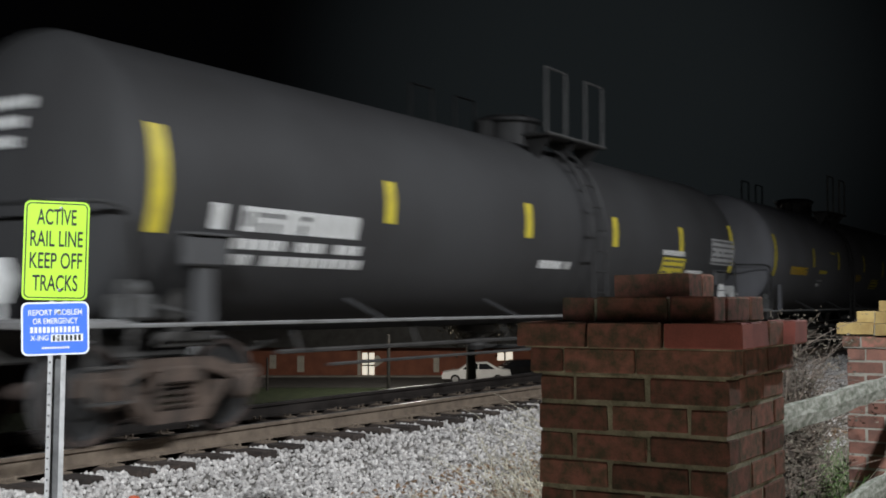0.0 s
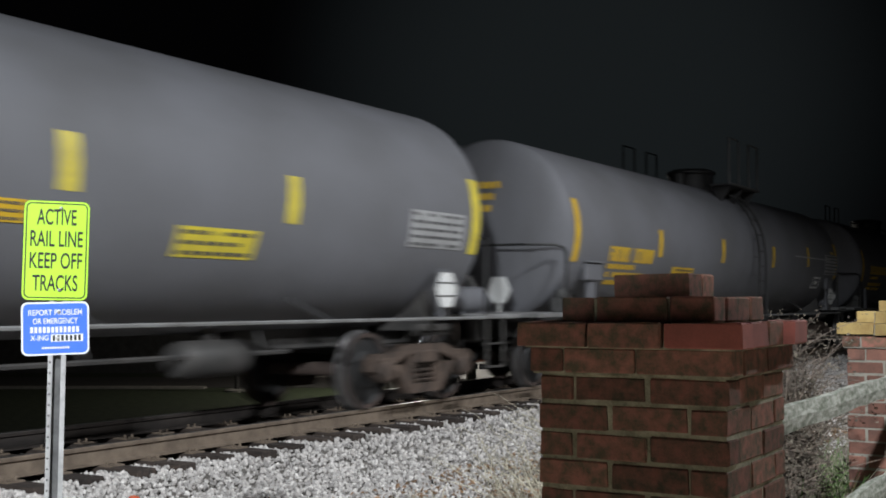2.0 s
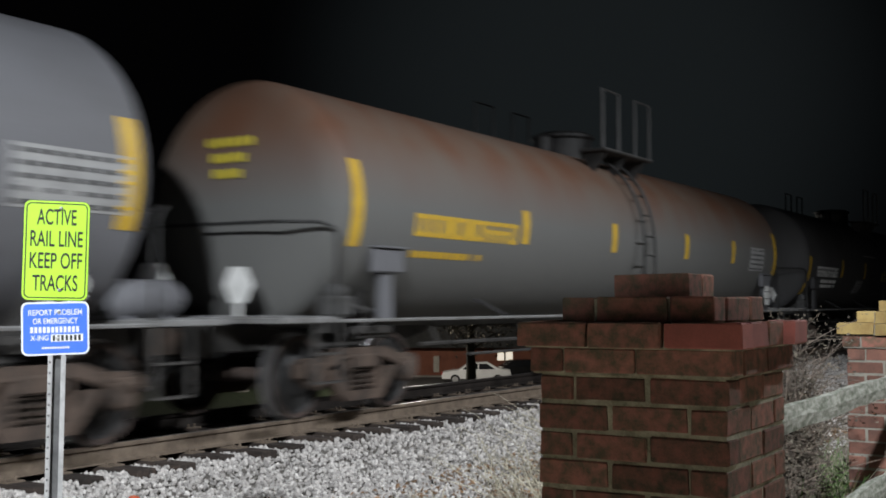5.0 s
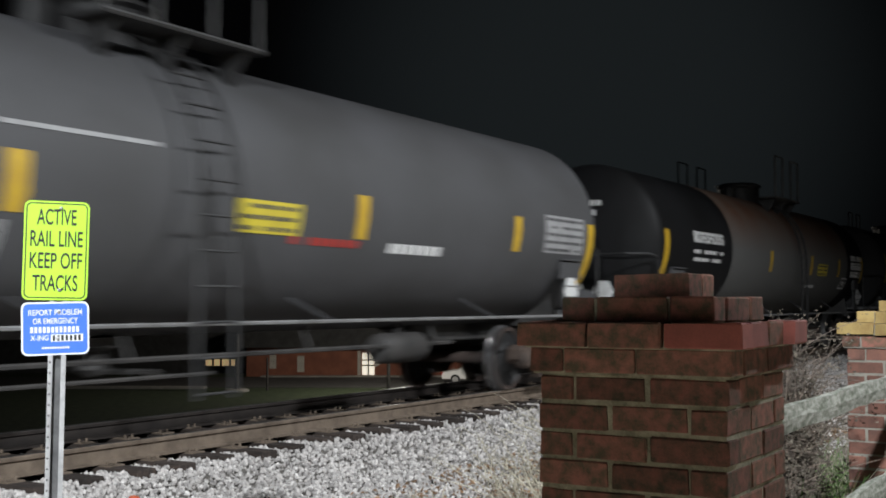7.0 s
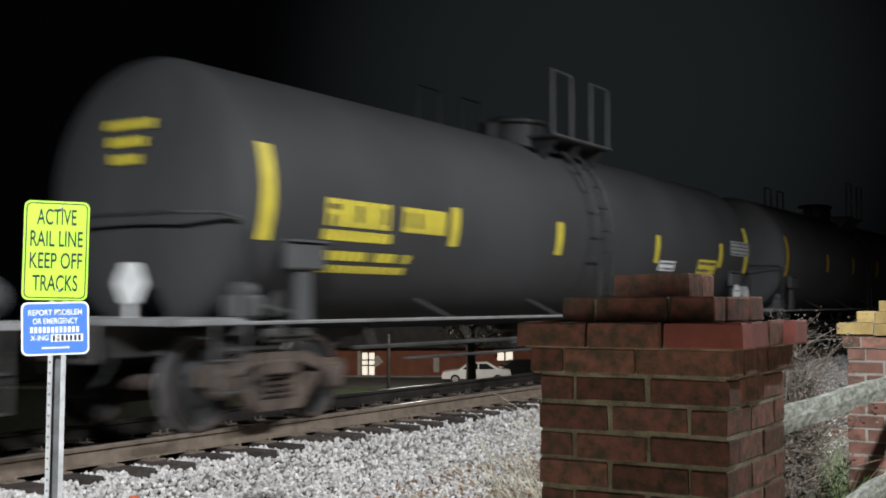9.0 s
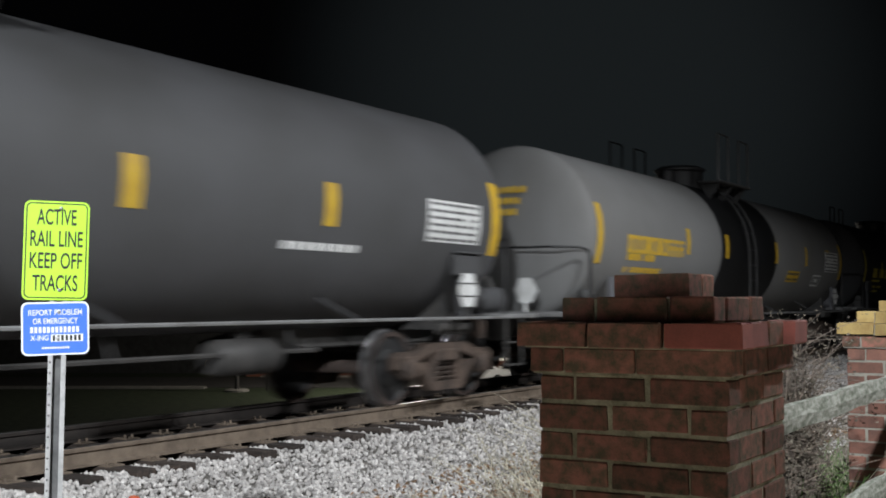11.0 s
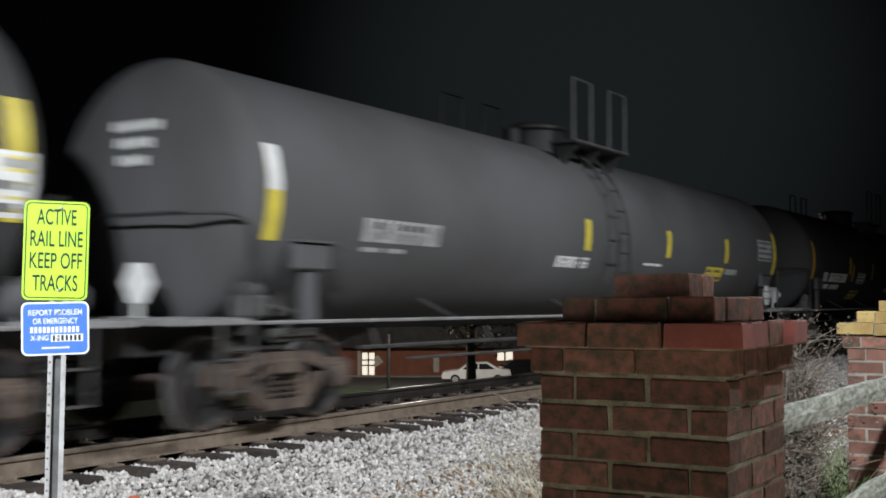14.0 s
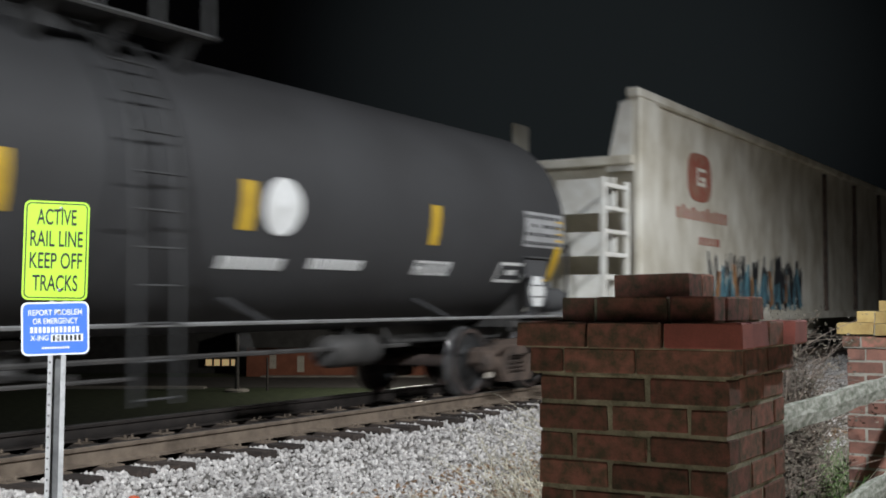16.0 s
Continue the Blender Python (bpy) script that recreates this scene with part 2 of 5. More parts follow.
# ---- mesh building ----
class Shape:
    """Collects vertices and faces, each face with a material slot."""

    def __init__(self):
        self.v, self.f, self.m = [], [], []

    def add(self, verts, faces, slot=0):
        k = len(self.v)
        self.v += [tuple(p) for p in verts]
        self.f += [tuple(i + k for i in q) for q in faces]
        self.m += [slot] * len(faces)
        return self

    def box(self, lo, hi, bevel=0.0, slot=0, turn=None):
        c, h = [(a + b) / 2 for a, b in zip(lo, hi)], [abs(b - a) / 2 for a, b in zip(lo, hi)]
        b = min(bevel, min(h) * 0.9)
        vs = []
        if b <= 0:
            vs = [Vector((x * h[0], y * h[1], z * h[2])) for x in (-1, 1) for y in (-1, 1) for z in (-1, 1)]
            fs = [(0, 1, 3, 2), (4, 6, 7, 5), (0, 4, 5, 1), (2, 3, 7, 6), (0, 2, 6, 4), (1, 5, 7, 3)]
        else:
            at = {}
            for x in (-1, 1):
                for y in (-1, 1):
                    for z in (-1, 1):
                        for ax in range(3):
                            q = [s * (h[i] - (0 if i == ax else b)) for i, s in enumerate((x, y, z))]
                            at[x, y, z, ax] = len(vs)
                            vs.append(Vector(q))
            fs = []
            for ax in range(3):
                o = [i for i in range(3) if i != ax]
                for s in (-1, 1):
                    quad = []
                    for p, q in ((-1, -1), (1, -1), (1, 1), (-1, 1)):
                        k = [0, 0, 0]
                        k[ax], k[o[0]], k[o[1]] = s, p, q
                        quad.append(at[(*k, ax)])
                    fs.append(tuple(quad))
            for ax in range(3):
                o = [i for i in range(3) if i != ax]
                for p in (-1, 1):
                    for q in (-1, 1):
                        a, d = [0, 0, 0], [0, 0, 0]
                        a[ax], d[ax] = -1, 1
                        a[o[0]] = d[o[0]] = p
                        a[o[1]] = d[o[1]] = q
                        fs.append((at[(*a, o[0])], at[(*d, o[0])], at[(*d, o[1])], at[(*a, o[1])]))
            for x in (-1, 1):
                for y in (-1, 1):
                    for z in (-1, 1):
                        fs.append(tuple(at[x, y, z, i] for i in range(3)))
        if turn is not None:
            vs = [turn @ p for p in vs]
        return self.add([p + Vector(c) for p in vs], fs, slot)

    def tube(self, pts, r, n=6, slot=0, r2=None):
        """A round bar along a line of points."""
        pts = [Vector(p) for p in pts]
        rings, faces = [], []
        for i, p in enumerate(pts):
            d = (pts[min(i + 1, len(pts) - 1)] - pts[max(i - 1, 0)]).normalized()
            a = d.orthogonal().normalized() if i == 0 else (a - d * a.dot(d)).normalized()
            b = d.cross(a)
            rr = r if r2 is None else r + (r2 - r) * i / max(1, len(pts) - 1)
            rings += [p + (a * math.cos(2 * math.pi * k / n) + b * math.sin(2 * math.pi * k / n)) * rr for k in range(n)]
        for i in range(len(pts) - 1):
            for k in range(n):
                faces.append((i * n + k, i * n + (k + 1) % n, (i + 1) * n + (k + 1) % n, (i + 1) * n + k))
        faces += [tuple(range(n))[::-1], tuple(range((len(pts) - 1) * n, len(pts) * n))]
        return self.add(rings, faces, slot)

    def lathe(self, prof, axis, at, n=24, slots=None):
        """Turns a profile of (distance along the axis, radius) round an axis."""
        vs, fs, ms = [], [], []
        for d, r in prof:
            for k in range(n):
                c, s = r * math.cos(2 * math.pi * k / n), r * math.sin(2 * math.pi * k / n)
                vs.append({"x": (d, c, s), "y": (s, d, c), "z": (c, s, d)}[axis])
        for i in range(len(prof) - 1):
            for k in range(n):
                fs.append((i * n + k, i * n + (k + 1) % n, (i + 1) * n + (k + 1) % n, (i + 1) * n + k))
                ms.append(slots[i] if slots else 0)
        vs = [Vector(p) + Vector(at) for p in vs]
        k = len(self.v)
        self.add(vs, fs)
        self.m[-len(fs):] = ms
        for ring, flip in ((0, True), (len(prof) - 1, False)):
            q = tuple(range(k + ring * n, k + ring * n + n))
            self.f.append(q[::-1] if flip else q)
            self.m.append(ms[0 if flip else -1])
        return self

    def plate(self, outline, lo, hi, axis="y", slot=0):
        """An outline (2D) with a thickness along an axis."""
        n = len(outline)
        put = {"y": lambda a, b, d: (a, d, b), "x": lambda a, b, d: (d, a, b), "z": lambda a, b, d: (a, b, d)}[axis]
        vs = [put(a, b, lo) for a, b in outline] + [put(a, b, hi) for a, b in outline]
        fs = [(i, (i + 1) % n, n + (i + 1) % n, n + i) for i in range(n)]
        fs += [tuple(range(n))[::-1], tuple(range(n, 2 * n))]
        return self.add(vs, fs, slot)

    def mesh(self, name, mats, smooth=False):
        me = bpy.data.meshes.new(name)
        me.from_pydata(self.v, [], self.f)
        for m in mats if isinstance(mats, (list, tuple)) else [mats]:
            me.materials.append(m)
        me.polygons.foreach_set("material_index", self.m)
        bm = bmesh.new()
        bm.from_mesh(me)
        bmesh.ops.recalc_face_normals(bm, faces=bm.faces)
        bm.to_mesh(me)
        bm.free()
        if smooth:
            me.shade_smooth()
            me.set_sharp_from_angle(angle=radians(35))
        return me


MESHES = {}


def kept(key, make):
    if key not in MESHES:
        MESHES[key] = make()
    return MESHES[key]


def put(name, mesh, parent=None, label="", at=None):
    ob = new(name, mesh)
    if parent is not None:
        ob.parent = parent
    if at is not None:
        ob.matrix_basis = at
    if label:
        ob["label"] = label
    return ob


def part(name, shape, mats, parent=None, label="", smooth=False):
    return put(name, shape.mesh(name, mats, smooth), parent, label)


def thing(name, label, category, group="", kind="", at=None):
    ob = new(name)
    if at is not None:
        ob.matrix_basis = at
    return tagged(ob, label, category, group, kind)


# ---- ground: one sheet, the track bed raised on it, falling away beyond the line ----
TRACK = 8.80  # the line's centre
PROFILE = [(-2500, -0.9), (-60, -0.75), (-6, -0.5), (3, -0.5), (5.0, -0.5), (6.0, -0.48), (6.9, -0.39), (7.3, -0.285), (7.6, -0.24), (10.0, -0.26), (10.5, -0.26), (11.6, -0.60),
           (18, -1.75), (30, -3.8), (33, -4.1), (300, -4.1), (2500, -5.0)]


def ground_z(y):
    for (a, za), (b, zb) in zip(PROFILE, PROFILE[1:]):
        if y <= b:
            return za + (zb - za) * (y - a) / (b - a)
    return PROFILE[-1][1]


def build_ground():
    xs = [-2500, -600, -150, -40, -10] + [i * 0.5 for i in range(0, 60)] + [32, 36, 42, 50, 60, 75, 100, 150, 300, 900, 2500]
    ys = [-2500, -500, -60, -15, -6] + [-3 + i * 0.4 for i in range(44)] + [16, 18, 20, 23, 26, 30, 34, 38, 41, 44, 50, 60, 80, 120, 300, 2500]
    sh = Shape()
    vs, fs = [], []
    for x in xs:
        for y in ys:
            z = ground_z(y)
            if -20 < x < 35 and -6 < y < 45:
                z += 0.05 * noise.noise((x * 0.7, y * 0.7, 3.0)) * (0.25 if 6.6 < y < 11 else 1)
            vs.append((x, y, z))
    ny = len(ys)
    ms = []
    for i in range(len(xs) - 1):
        for j in range(ny - 1):
            fs.append((i * ny + j, (i + 1) * ny + j, (i + 1) * ny + j + 1, i * ny + j + 1))
            y = (ys[j] + ys[j + 1]) / 2
            ms.append(1 if 5.4 < y < 11.8 else (0 if y < 11.8 else 2))
    sh.add(vs, fs)
    sh.m = ms
    ob = part("ground", sh, [M_DIRT, M_BED, M_LAWN], smooth=True)
    tagged(ob, "dirt verge and grass falling away beyond the raised railway bed", "ground", kind="structure")


build_ground()


def build_track():
    track = thing("railway_track", "rusty steel rails on dark wooden ties in crushed stone", "railway track", kind="structure", at=pose(0, TRACK, 0))
    prof = [(-0.070, -0.17), (0.070, -0.17), (0.070, -0.158), (0.012, -0.140), (0.009, -0.05), (0.034, -0.038), (0.036, -0.010), (0.028, 0.0),
            (-0.028, 0.0), (-0.036, -0.010), (-0.034, -0.038), (-0.009, -0.05), (-0.012, -0.140), (-0.070, -0.158)]
    for side in (-0.752, 0.752):
        sh = Shape()
        n = len(prof)
        xs = (-150, 40, 600)
        sh.add([(x, side + a, b) for x in xs for a, b in prof],
               [(i * n + k, i * n + (k + 1) % n, (i + 1) * n + (k + 1) % n, (i + 1) * n + k) for i in range(2) for k in range(n)])
        for i in range(2):
            sh.m[i * n + 7] = 1
        part("rail", sh, [M_RAIL if side < 0 else M_RAIL_SHADE, M_HEAD], track, "rusty rail with a polished head")
    rnd = random.Random(4)
    plate_me = Shape().box((-0.09, -0.19, -0.005), (0.09, 0.19, 0.012), 0.004)
    for s in (-0.115, 0.115):
        for q in (-0.05, 0.05):
            plate_me.box((q - 0.012, s - 0.012, 0.0), (q + 0.012, s + 0.012, 0.045), 0.005)
    plate_me = plate_me.mesh("tie_plate", M_RAIL)
    tie_me = Shape().box((-0.115, -1.30, -0.18), (0.115, 1.30, 0.0), 0.012).mesh("tie", M_TIE)
    x = 2.0
    while x < 70:
        tie = put("tie", tie_me, track, at=pose(x + rnd.uniform(-0.03, 0.03), rnd.uniform(-0.09, 0.07), -0.182 + rnd.uniform(-0.008, 0.004), 0, rnd.uniform(-0.6, 0.6), rnd.uniform(-1.6, 1.6)))
        if x < 30:
            for s in (-0.752, 0.752):
                put("tie_plate", plate_me, tie, at=pose(0, s, 0.001))
        x += 0.53
    far = Shape()
    for k in range(400):
        far.box((70 + k * 0.53, -1.3, -0.36), (70.23 + k * 0.53, 1.3, -0.182))
    tagged(part("distant_ties", far, M_TIE, track), kind="stuff")


build_track()


def scatter(name, label, n, spot, size, material, seed, parent=None):
    """Crushed stones: rough lumps in one mesh."""
    rng = np.random.default_rng(seed)
    base = np.array([(0, 0, 1), (0.9, 0, 0.3), (0.25, 0.85, 0.3), (-0.75, 0.5, 0.3), (-0.7, -0.55, 0.3), (0.3, -0.85, 0.3), (0.6, 0.45, -0.6), (-0.2, 0.7, -0.6), (-0.8, 0, -0.6), (-0.2, -0.7, -0.6), (0.6, -0.45, -0.6)])
    tri = np.array([(0, 1, 2), (0, 2, 3), (0, 3, 4), (0, 4, 5), (0, 5, 1), (1, 6, 2), (2, 6, 7), (2, 7, 3), (3, 7, 8), (3, 8, 4), (4, 8, 9), (4, 9, 5), (5, 9, 10), (5, 10, 1), (1, 10, 6)])
    pts = spot(rng, n)
    n = len(pts)
    s = rng.uniform(*size, n)[:, None, None] * rng.uniform(0.6, 1.25, (n, 1, 3))
    v = base[None] * s * rng.uniform(0.75, 1.2, (n, 11, 1))
    a = rng.uniform(0, 6.283, n)
    b = rng.normal(0, 0.5, n)
    ca, sa, cb, sb = np.cos(a), np.sin(a), np.cos(b), np.sin(b)
    x = v[..., 0] * cb[:, None] - v[..., 2] * sb[:, None]
    z = v[..., 0] * sb[:, None] + v[..., 2] * cb[:, None]
    y = v[..., 1]
    v = np.stack([x * ca[:, None] - y * sa[:, None], x * sa[:, None] + y * ca[:, None], z], -1) + pts[:, None]
    f = (tri[None] + np.arange(n)[:, None, None] * 11).reshape(-1, 3)
    me = bpy.data.meshes.new(name)
    me.from_pydata(v.reshape(-1, 3).tolist(), [], f.tolist())
    me.materials.append(material)
    return tagged(put(name, me, parent), label, "gravel", kind="stuff")


def ballast_spot(rng, n):
    x = 4.5 + 40 * rng.random(n) ** 2.0
    y = rng.uniform(5.2, 7.95, n)
    keep = rng.random(n) < np.clip((y - 5.0 - 0.35 * np.sin(x * 1.3) - 0.25 * np.sin(x * 3.1)) / 0.9, 0.02, 1)
    x, y = x[keep], y[keep]
    z = np.array([ground_z(v) for v in y]) + rng.uniform(0.0, 0.04, len(y)) * np.where(y > 7.35, 0.6, 1.0)
    return np.stack([x, y, z], 1)


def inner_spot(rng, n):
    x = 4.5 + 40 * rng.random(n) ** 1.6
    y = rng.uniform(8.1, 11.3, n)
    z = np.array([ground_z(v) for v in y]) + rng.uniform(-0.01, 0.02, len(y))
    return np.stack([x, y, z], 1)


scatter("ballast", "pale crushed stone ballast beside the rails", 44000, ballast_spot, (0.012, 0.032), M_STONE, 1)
scatter("ballast", "dark crushed stone between and beyond the rails", 9000, inner_spot, (0.016, 0.038), mat("dark_ballast", (0.032, 0.029, 0.026), (0.02, 0.018, 0.016), 18, 0.95, island=0.4), 2)


# ---- rail cars ----
R_TANK, Z_TANK = 1.44, 2.37
FACE = -1  # the side of a car that the camera sees


def on_tank(z, off=0.0):
    """How far the tank's near side lies from its axis at the height z."""
    return FACE * (math.sqrt(max(0.0, R_TANK ** 2 - (z - Z_TANK) ** 2)) + off)


def tank_mesh(length, bands, mats):
    """bands: (from, to, slot) along the tank, measured from its front ring."""
    h = length / 2
    prof, slots = [], []
    def slot_at(d):
        for a, b, s in bands:
            if a <= d + h < b:
                return s
        return 0
    head = 0.40
    for k in range(9):
        a = math.pi / 2 * k / 8
        prof.append((-h - head * math.cos(a), max(0.02, R_TANK * math.sin(a))))
    cuts = {-h, h}
    for a, b, s in bands:
        cuts |= {min(max(a - h, -h), h), min(max(b - h, -h), h)}
    seams = [-h + length * k / 6 for k in range(7)]
    for s in seams:
        cuts |= {min(max(s, -h), h)}
    line = sorted(cuts)
    for d in line:
        for e in (-0.003, 0.003):
            if -h < d + e < h:
                prof.append((d + e, R_TANK))
    for k in range(8, -1, -1):
        a = math.pi / 2 * k / 8
        prof.append((h + head * math.cos(a), max(0.02, R_TANK * math.sin(a))))
    clean = [prof[0]]
    for q in prof[1:]:
        if abs(q[0] - clean[-1][0]) > 1e-4:
            clean.append(q)
    slots = [slot_at((a[0] + b[0]) / 2) for a, b in zip(clean, clean[1:])]
    return Shape().lathe(clean, "x", (0, 0, Z_TANK), 48, slots).mesh("tank", mats, True)


def decal(x0, x1, z0, z1, off=0.006, n=6, slant=0.0):
    """A thin sheet that follows the tank's near side."""
    sh = Shape()
    vs = []
    for o in (off, off - 0.004):
        for i in range(n + 1):
            z = z0 + (z1 - z0) * i / n
            y = on_tank(z, o)
            vs += [(x0 + slant * (z - z0), y, z), (x1 + slant * (z - z0), y, z)]
    m = 2 * (n + 1)
    fs = [(2 * i, 2 * i + 1, 2 * i + 3, 2 * i + 2) for i in range(n)] + [(m + 2 * i, m + 2 * i + 2, m + 2 * i + 3, m + 2 * i + 1) for i in range(n)]
    fs += [(2 * i, 2 * i + 2, m + 2 * i + 2, m + 2 * i) for i in range(n)] + [(2 * i + 1, m + 2 * i + 1, m + 2 * i + 3, 2 * i + 3) for i in range(n)]
    fs += [(0, m, m + 1, 1), (2 * n, 2 * n + 1, m + 2 * n + 1, m + 2 * n)]
    return sh.add(vs, fs)


def bars(x0, x1, z0, z1, count, seed=1, gap=0.3, n=2, off=0.006):
    """A word that cannot be read: a row of upright bars."""
    rnd = random.Random(seed)
    sh = Shape()
    w = (x1 - x0) / count
    for k in range(count):
        if rnd.random() < 0.08:
            continue
        d = decal(x0 + k * w, x0 + (k + 1 - gap * rnd.uniform(0.5, 1.2)) * w, z0, z1, off, n)
        sh.add(d.v, d.f)
    return sh


def letter(w, z0, z1, kind):
    """A sign that cannot be read: a bar, an open box, or a bar with a foot."""
    if z1 - z0 < 0.15 or kind == 0:
        return decal(0, w, z0, z1, n=3)
    t = min(w, z1 - z0) * 0.30
    sh = decal(0, t, z0, z1, n=3)
    for a, b, c, d in ((t, w, z0, z0 + t), (t, w, z1 - t, z1), (w - t, w, z0 + t, z1 - t)) if kind == 1 else ((t, w, (z0 + z1 - t) / 2, (z0 + z1 + t) / 2), (t, w, z1 - t, z1), (w - t, w, z0, (z0 + z1 - t) / 2)):
        o = decal(a, b, c, d, n=2)
        sh.add(o.v, o.f)
    return sh


def wheelset_mesh():
    sh = Shape()
    for s in (-1, 1):
        y = 0.752 * s
        prof = [(-0.07, 0.10), (-0.07, 0.20), (-0.035, 0.24), (-0.03, 0.37), (-0.065, 0.40), (-0.068, 0.452), (0.045, 0.460), (0.052, 0.484), (0.07, 0.484), (0.072, 0.40), (0.03, 0.37), (0.02, 0.22), (0.06, 0.18), (0.06, 0.10)]
        # slot 2: recessed plate, its shade inside the lit rim is in the colour
        slots = [2, 2, 2, 2, 0, 1, 1, 1, 0, 2, 2, 2, 2]
        sh.lathe([(d * -s if s > 0 else d, r) for d, r in prof], "y", (0, y, 0), 32, slots)
    sh.lathe([(-1.02, 0.07), (-0.72, 0.085), (0.72, 0.085), (1.02, 0.07)], "y", (0, 0, 0), 12)
    return sh.mesh("wheelset", [M_WHEEL, M_TREAD, M_DARKSTEEL], True)


def side_frame_mesh(s):
    y0, y1 = (s * 0.93, s * 1.09)
    lo, hi = min(y0, y1), max(y0, y1)
    sh = Shape()
    up = [(-1.12, 0.60), (-1.02, 0.66), (-0.72, 0.66), (-0.42, 0.76), (0.42, 0.76), (0.72, 0.66), (1.02, 0.66), (1.12, 0.60), (1.12, 0.46), (1.02, 0.42), (0.78, 0.50), (0.62, 0.56), (0.36, 0.64), (-0.36, 0.64), (-0.62, 0.56), (-0.78, 0.50), (-1.02, 0.42), (-1.12, 0.46)]
    sh.plate(up, lo, hi)
    low = [(-0.70, 0.52), (-0.36, 0.16), (0.36, 0.16), (0.70, 0.52), (0.52, 0.52), (0.28, 0.27), (-0.28, 0.27), (-0.52, 0.52)]
    sh.plate(low, lo + 0.01, hi - 0.01)
    sh.plate([(-0.36, 0.20), (-0.26, 0.20), (-0.22, 0.70), (-0.34, 0.70)], lo + 0.02, hi - 0.02)
    sh.plate([(0.36, 0.20), (0.26, 0.20), (0.22, 0.70), (0.34, 0.70)], lo + 0.02, hi - 0.02)
    sh.box((-0.24, lo - 0.03, 0.52), (0.24, hi + 0.03, 0.68), 0.02)
    return sh.mesh("side_frame", M_IRON)


def spring_mesh(s):
    sh = Shape()
    for dx in (-0.14, 0.0, 0.14):
        pts = [(dx + 0.06 * math.cos(a * 0.9), s * 1.01 + 0.06 * math.sin(a * 0.9), 0.27 + 0.25 * a / 28) for a in range(29)]
        sh.tube(pts, 0.014, 4)
    return sh.mesh("spring_nest", M_IRON)


def bearing_mesh(s):
    sh = Shape().lathe([(s * 0.98, 0.14), (s * 1.13, 0.14), (s * 1.15, 0.11), (s * 1.17, 0.10), (s * 1.175, 0.03)], "y", (0, 0, 0.457), 14)
    sh.box((-0.17, min(s * 0.95, s * 1.10), 0.56), (0.17, max(s * 0.95, s * 1.10), 0.62), 0.02)
    return sh.mesh("bearing", M_IRON, True)


WHEELS = []  # (wheelset, car's first place, x in the car)


def bogie(car, x, x0):
    b = put("bogie", kept("bolster", lambda: Shape().box((-0.2, -1.0, 0.42), (0.2, 1.0, 0.70), 0.05).box((-0.45, -0.7, 0.62), (0.45, 0.7, 0.72), 0.03).mesh("bogie", M_FRAME)), car, "grimy cast iron four-wheel bogie", pose(x, 0, 0))
    for s in (-1, 1):
        put("side_frame", kept(("sf", s), lambda: side_frame_mesh(s)), b)
        put("spring_nest", kept(("sp", s), lambda: spring_mesh(s)), b)
    for dx in (-0.89, 0.89):
        w = put("wheelset", kept("ws", wheelset_mesh), b, "rusty steel wheels with bright worn treads", pose(dx, 0, 0.457))
        WHEELS.append((w, x0, x + dx, dx))
        for s in (-1, 1):
            put("bearing", kept(("be", s), lambda: bearing_mesh(s)), b, at=pose(dx, 0, 0))
    return b


def coupler_mesh(e):
    sh = Shape().box((min(0, e * 0.55), -0.07, 0.80), (max(0, e * 0.55), 0.07, 0.95), 0.02)
    sh.plate([(e * 0.5, -0.12), (e * 0.78, -0.16), (e * 0.80, -0.05), (e * 0.66, 0.0), (e * 0.84, 0.06), (e * 0.78, 0.15), (e * 0.5, 0.12)], 0.73, 1.0, "z")
    return sh.mesh("coupler", M_IRON)


def hose_mesh(e):
    pts = [(e * (0.1 + 0.75 * k / 10), -0.33 + 0.1 * k / 10, 0.72 - 0.32 * math.sin(math.pi * k / 10) ** 0.8) for k in range(11)]
    return Shape().tube(pts, 0.022, 6).mesh("air_hose", M_TYRE, True)


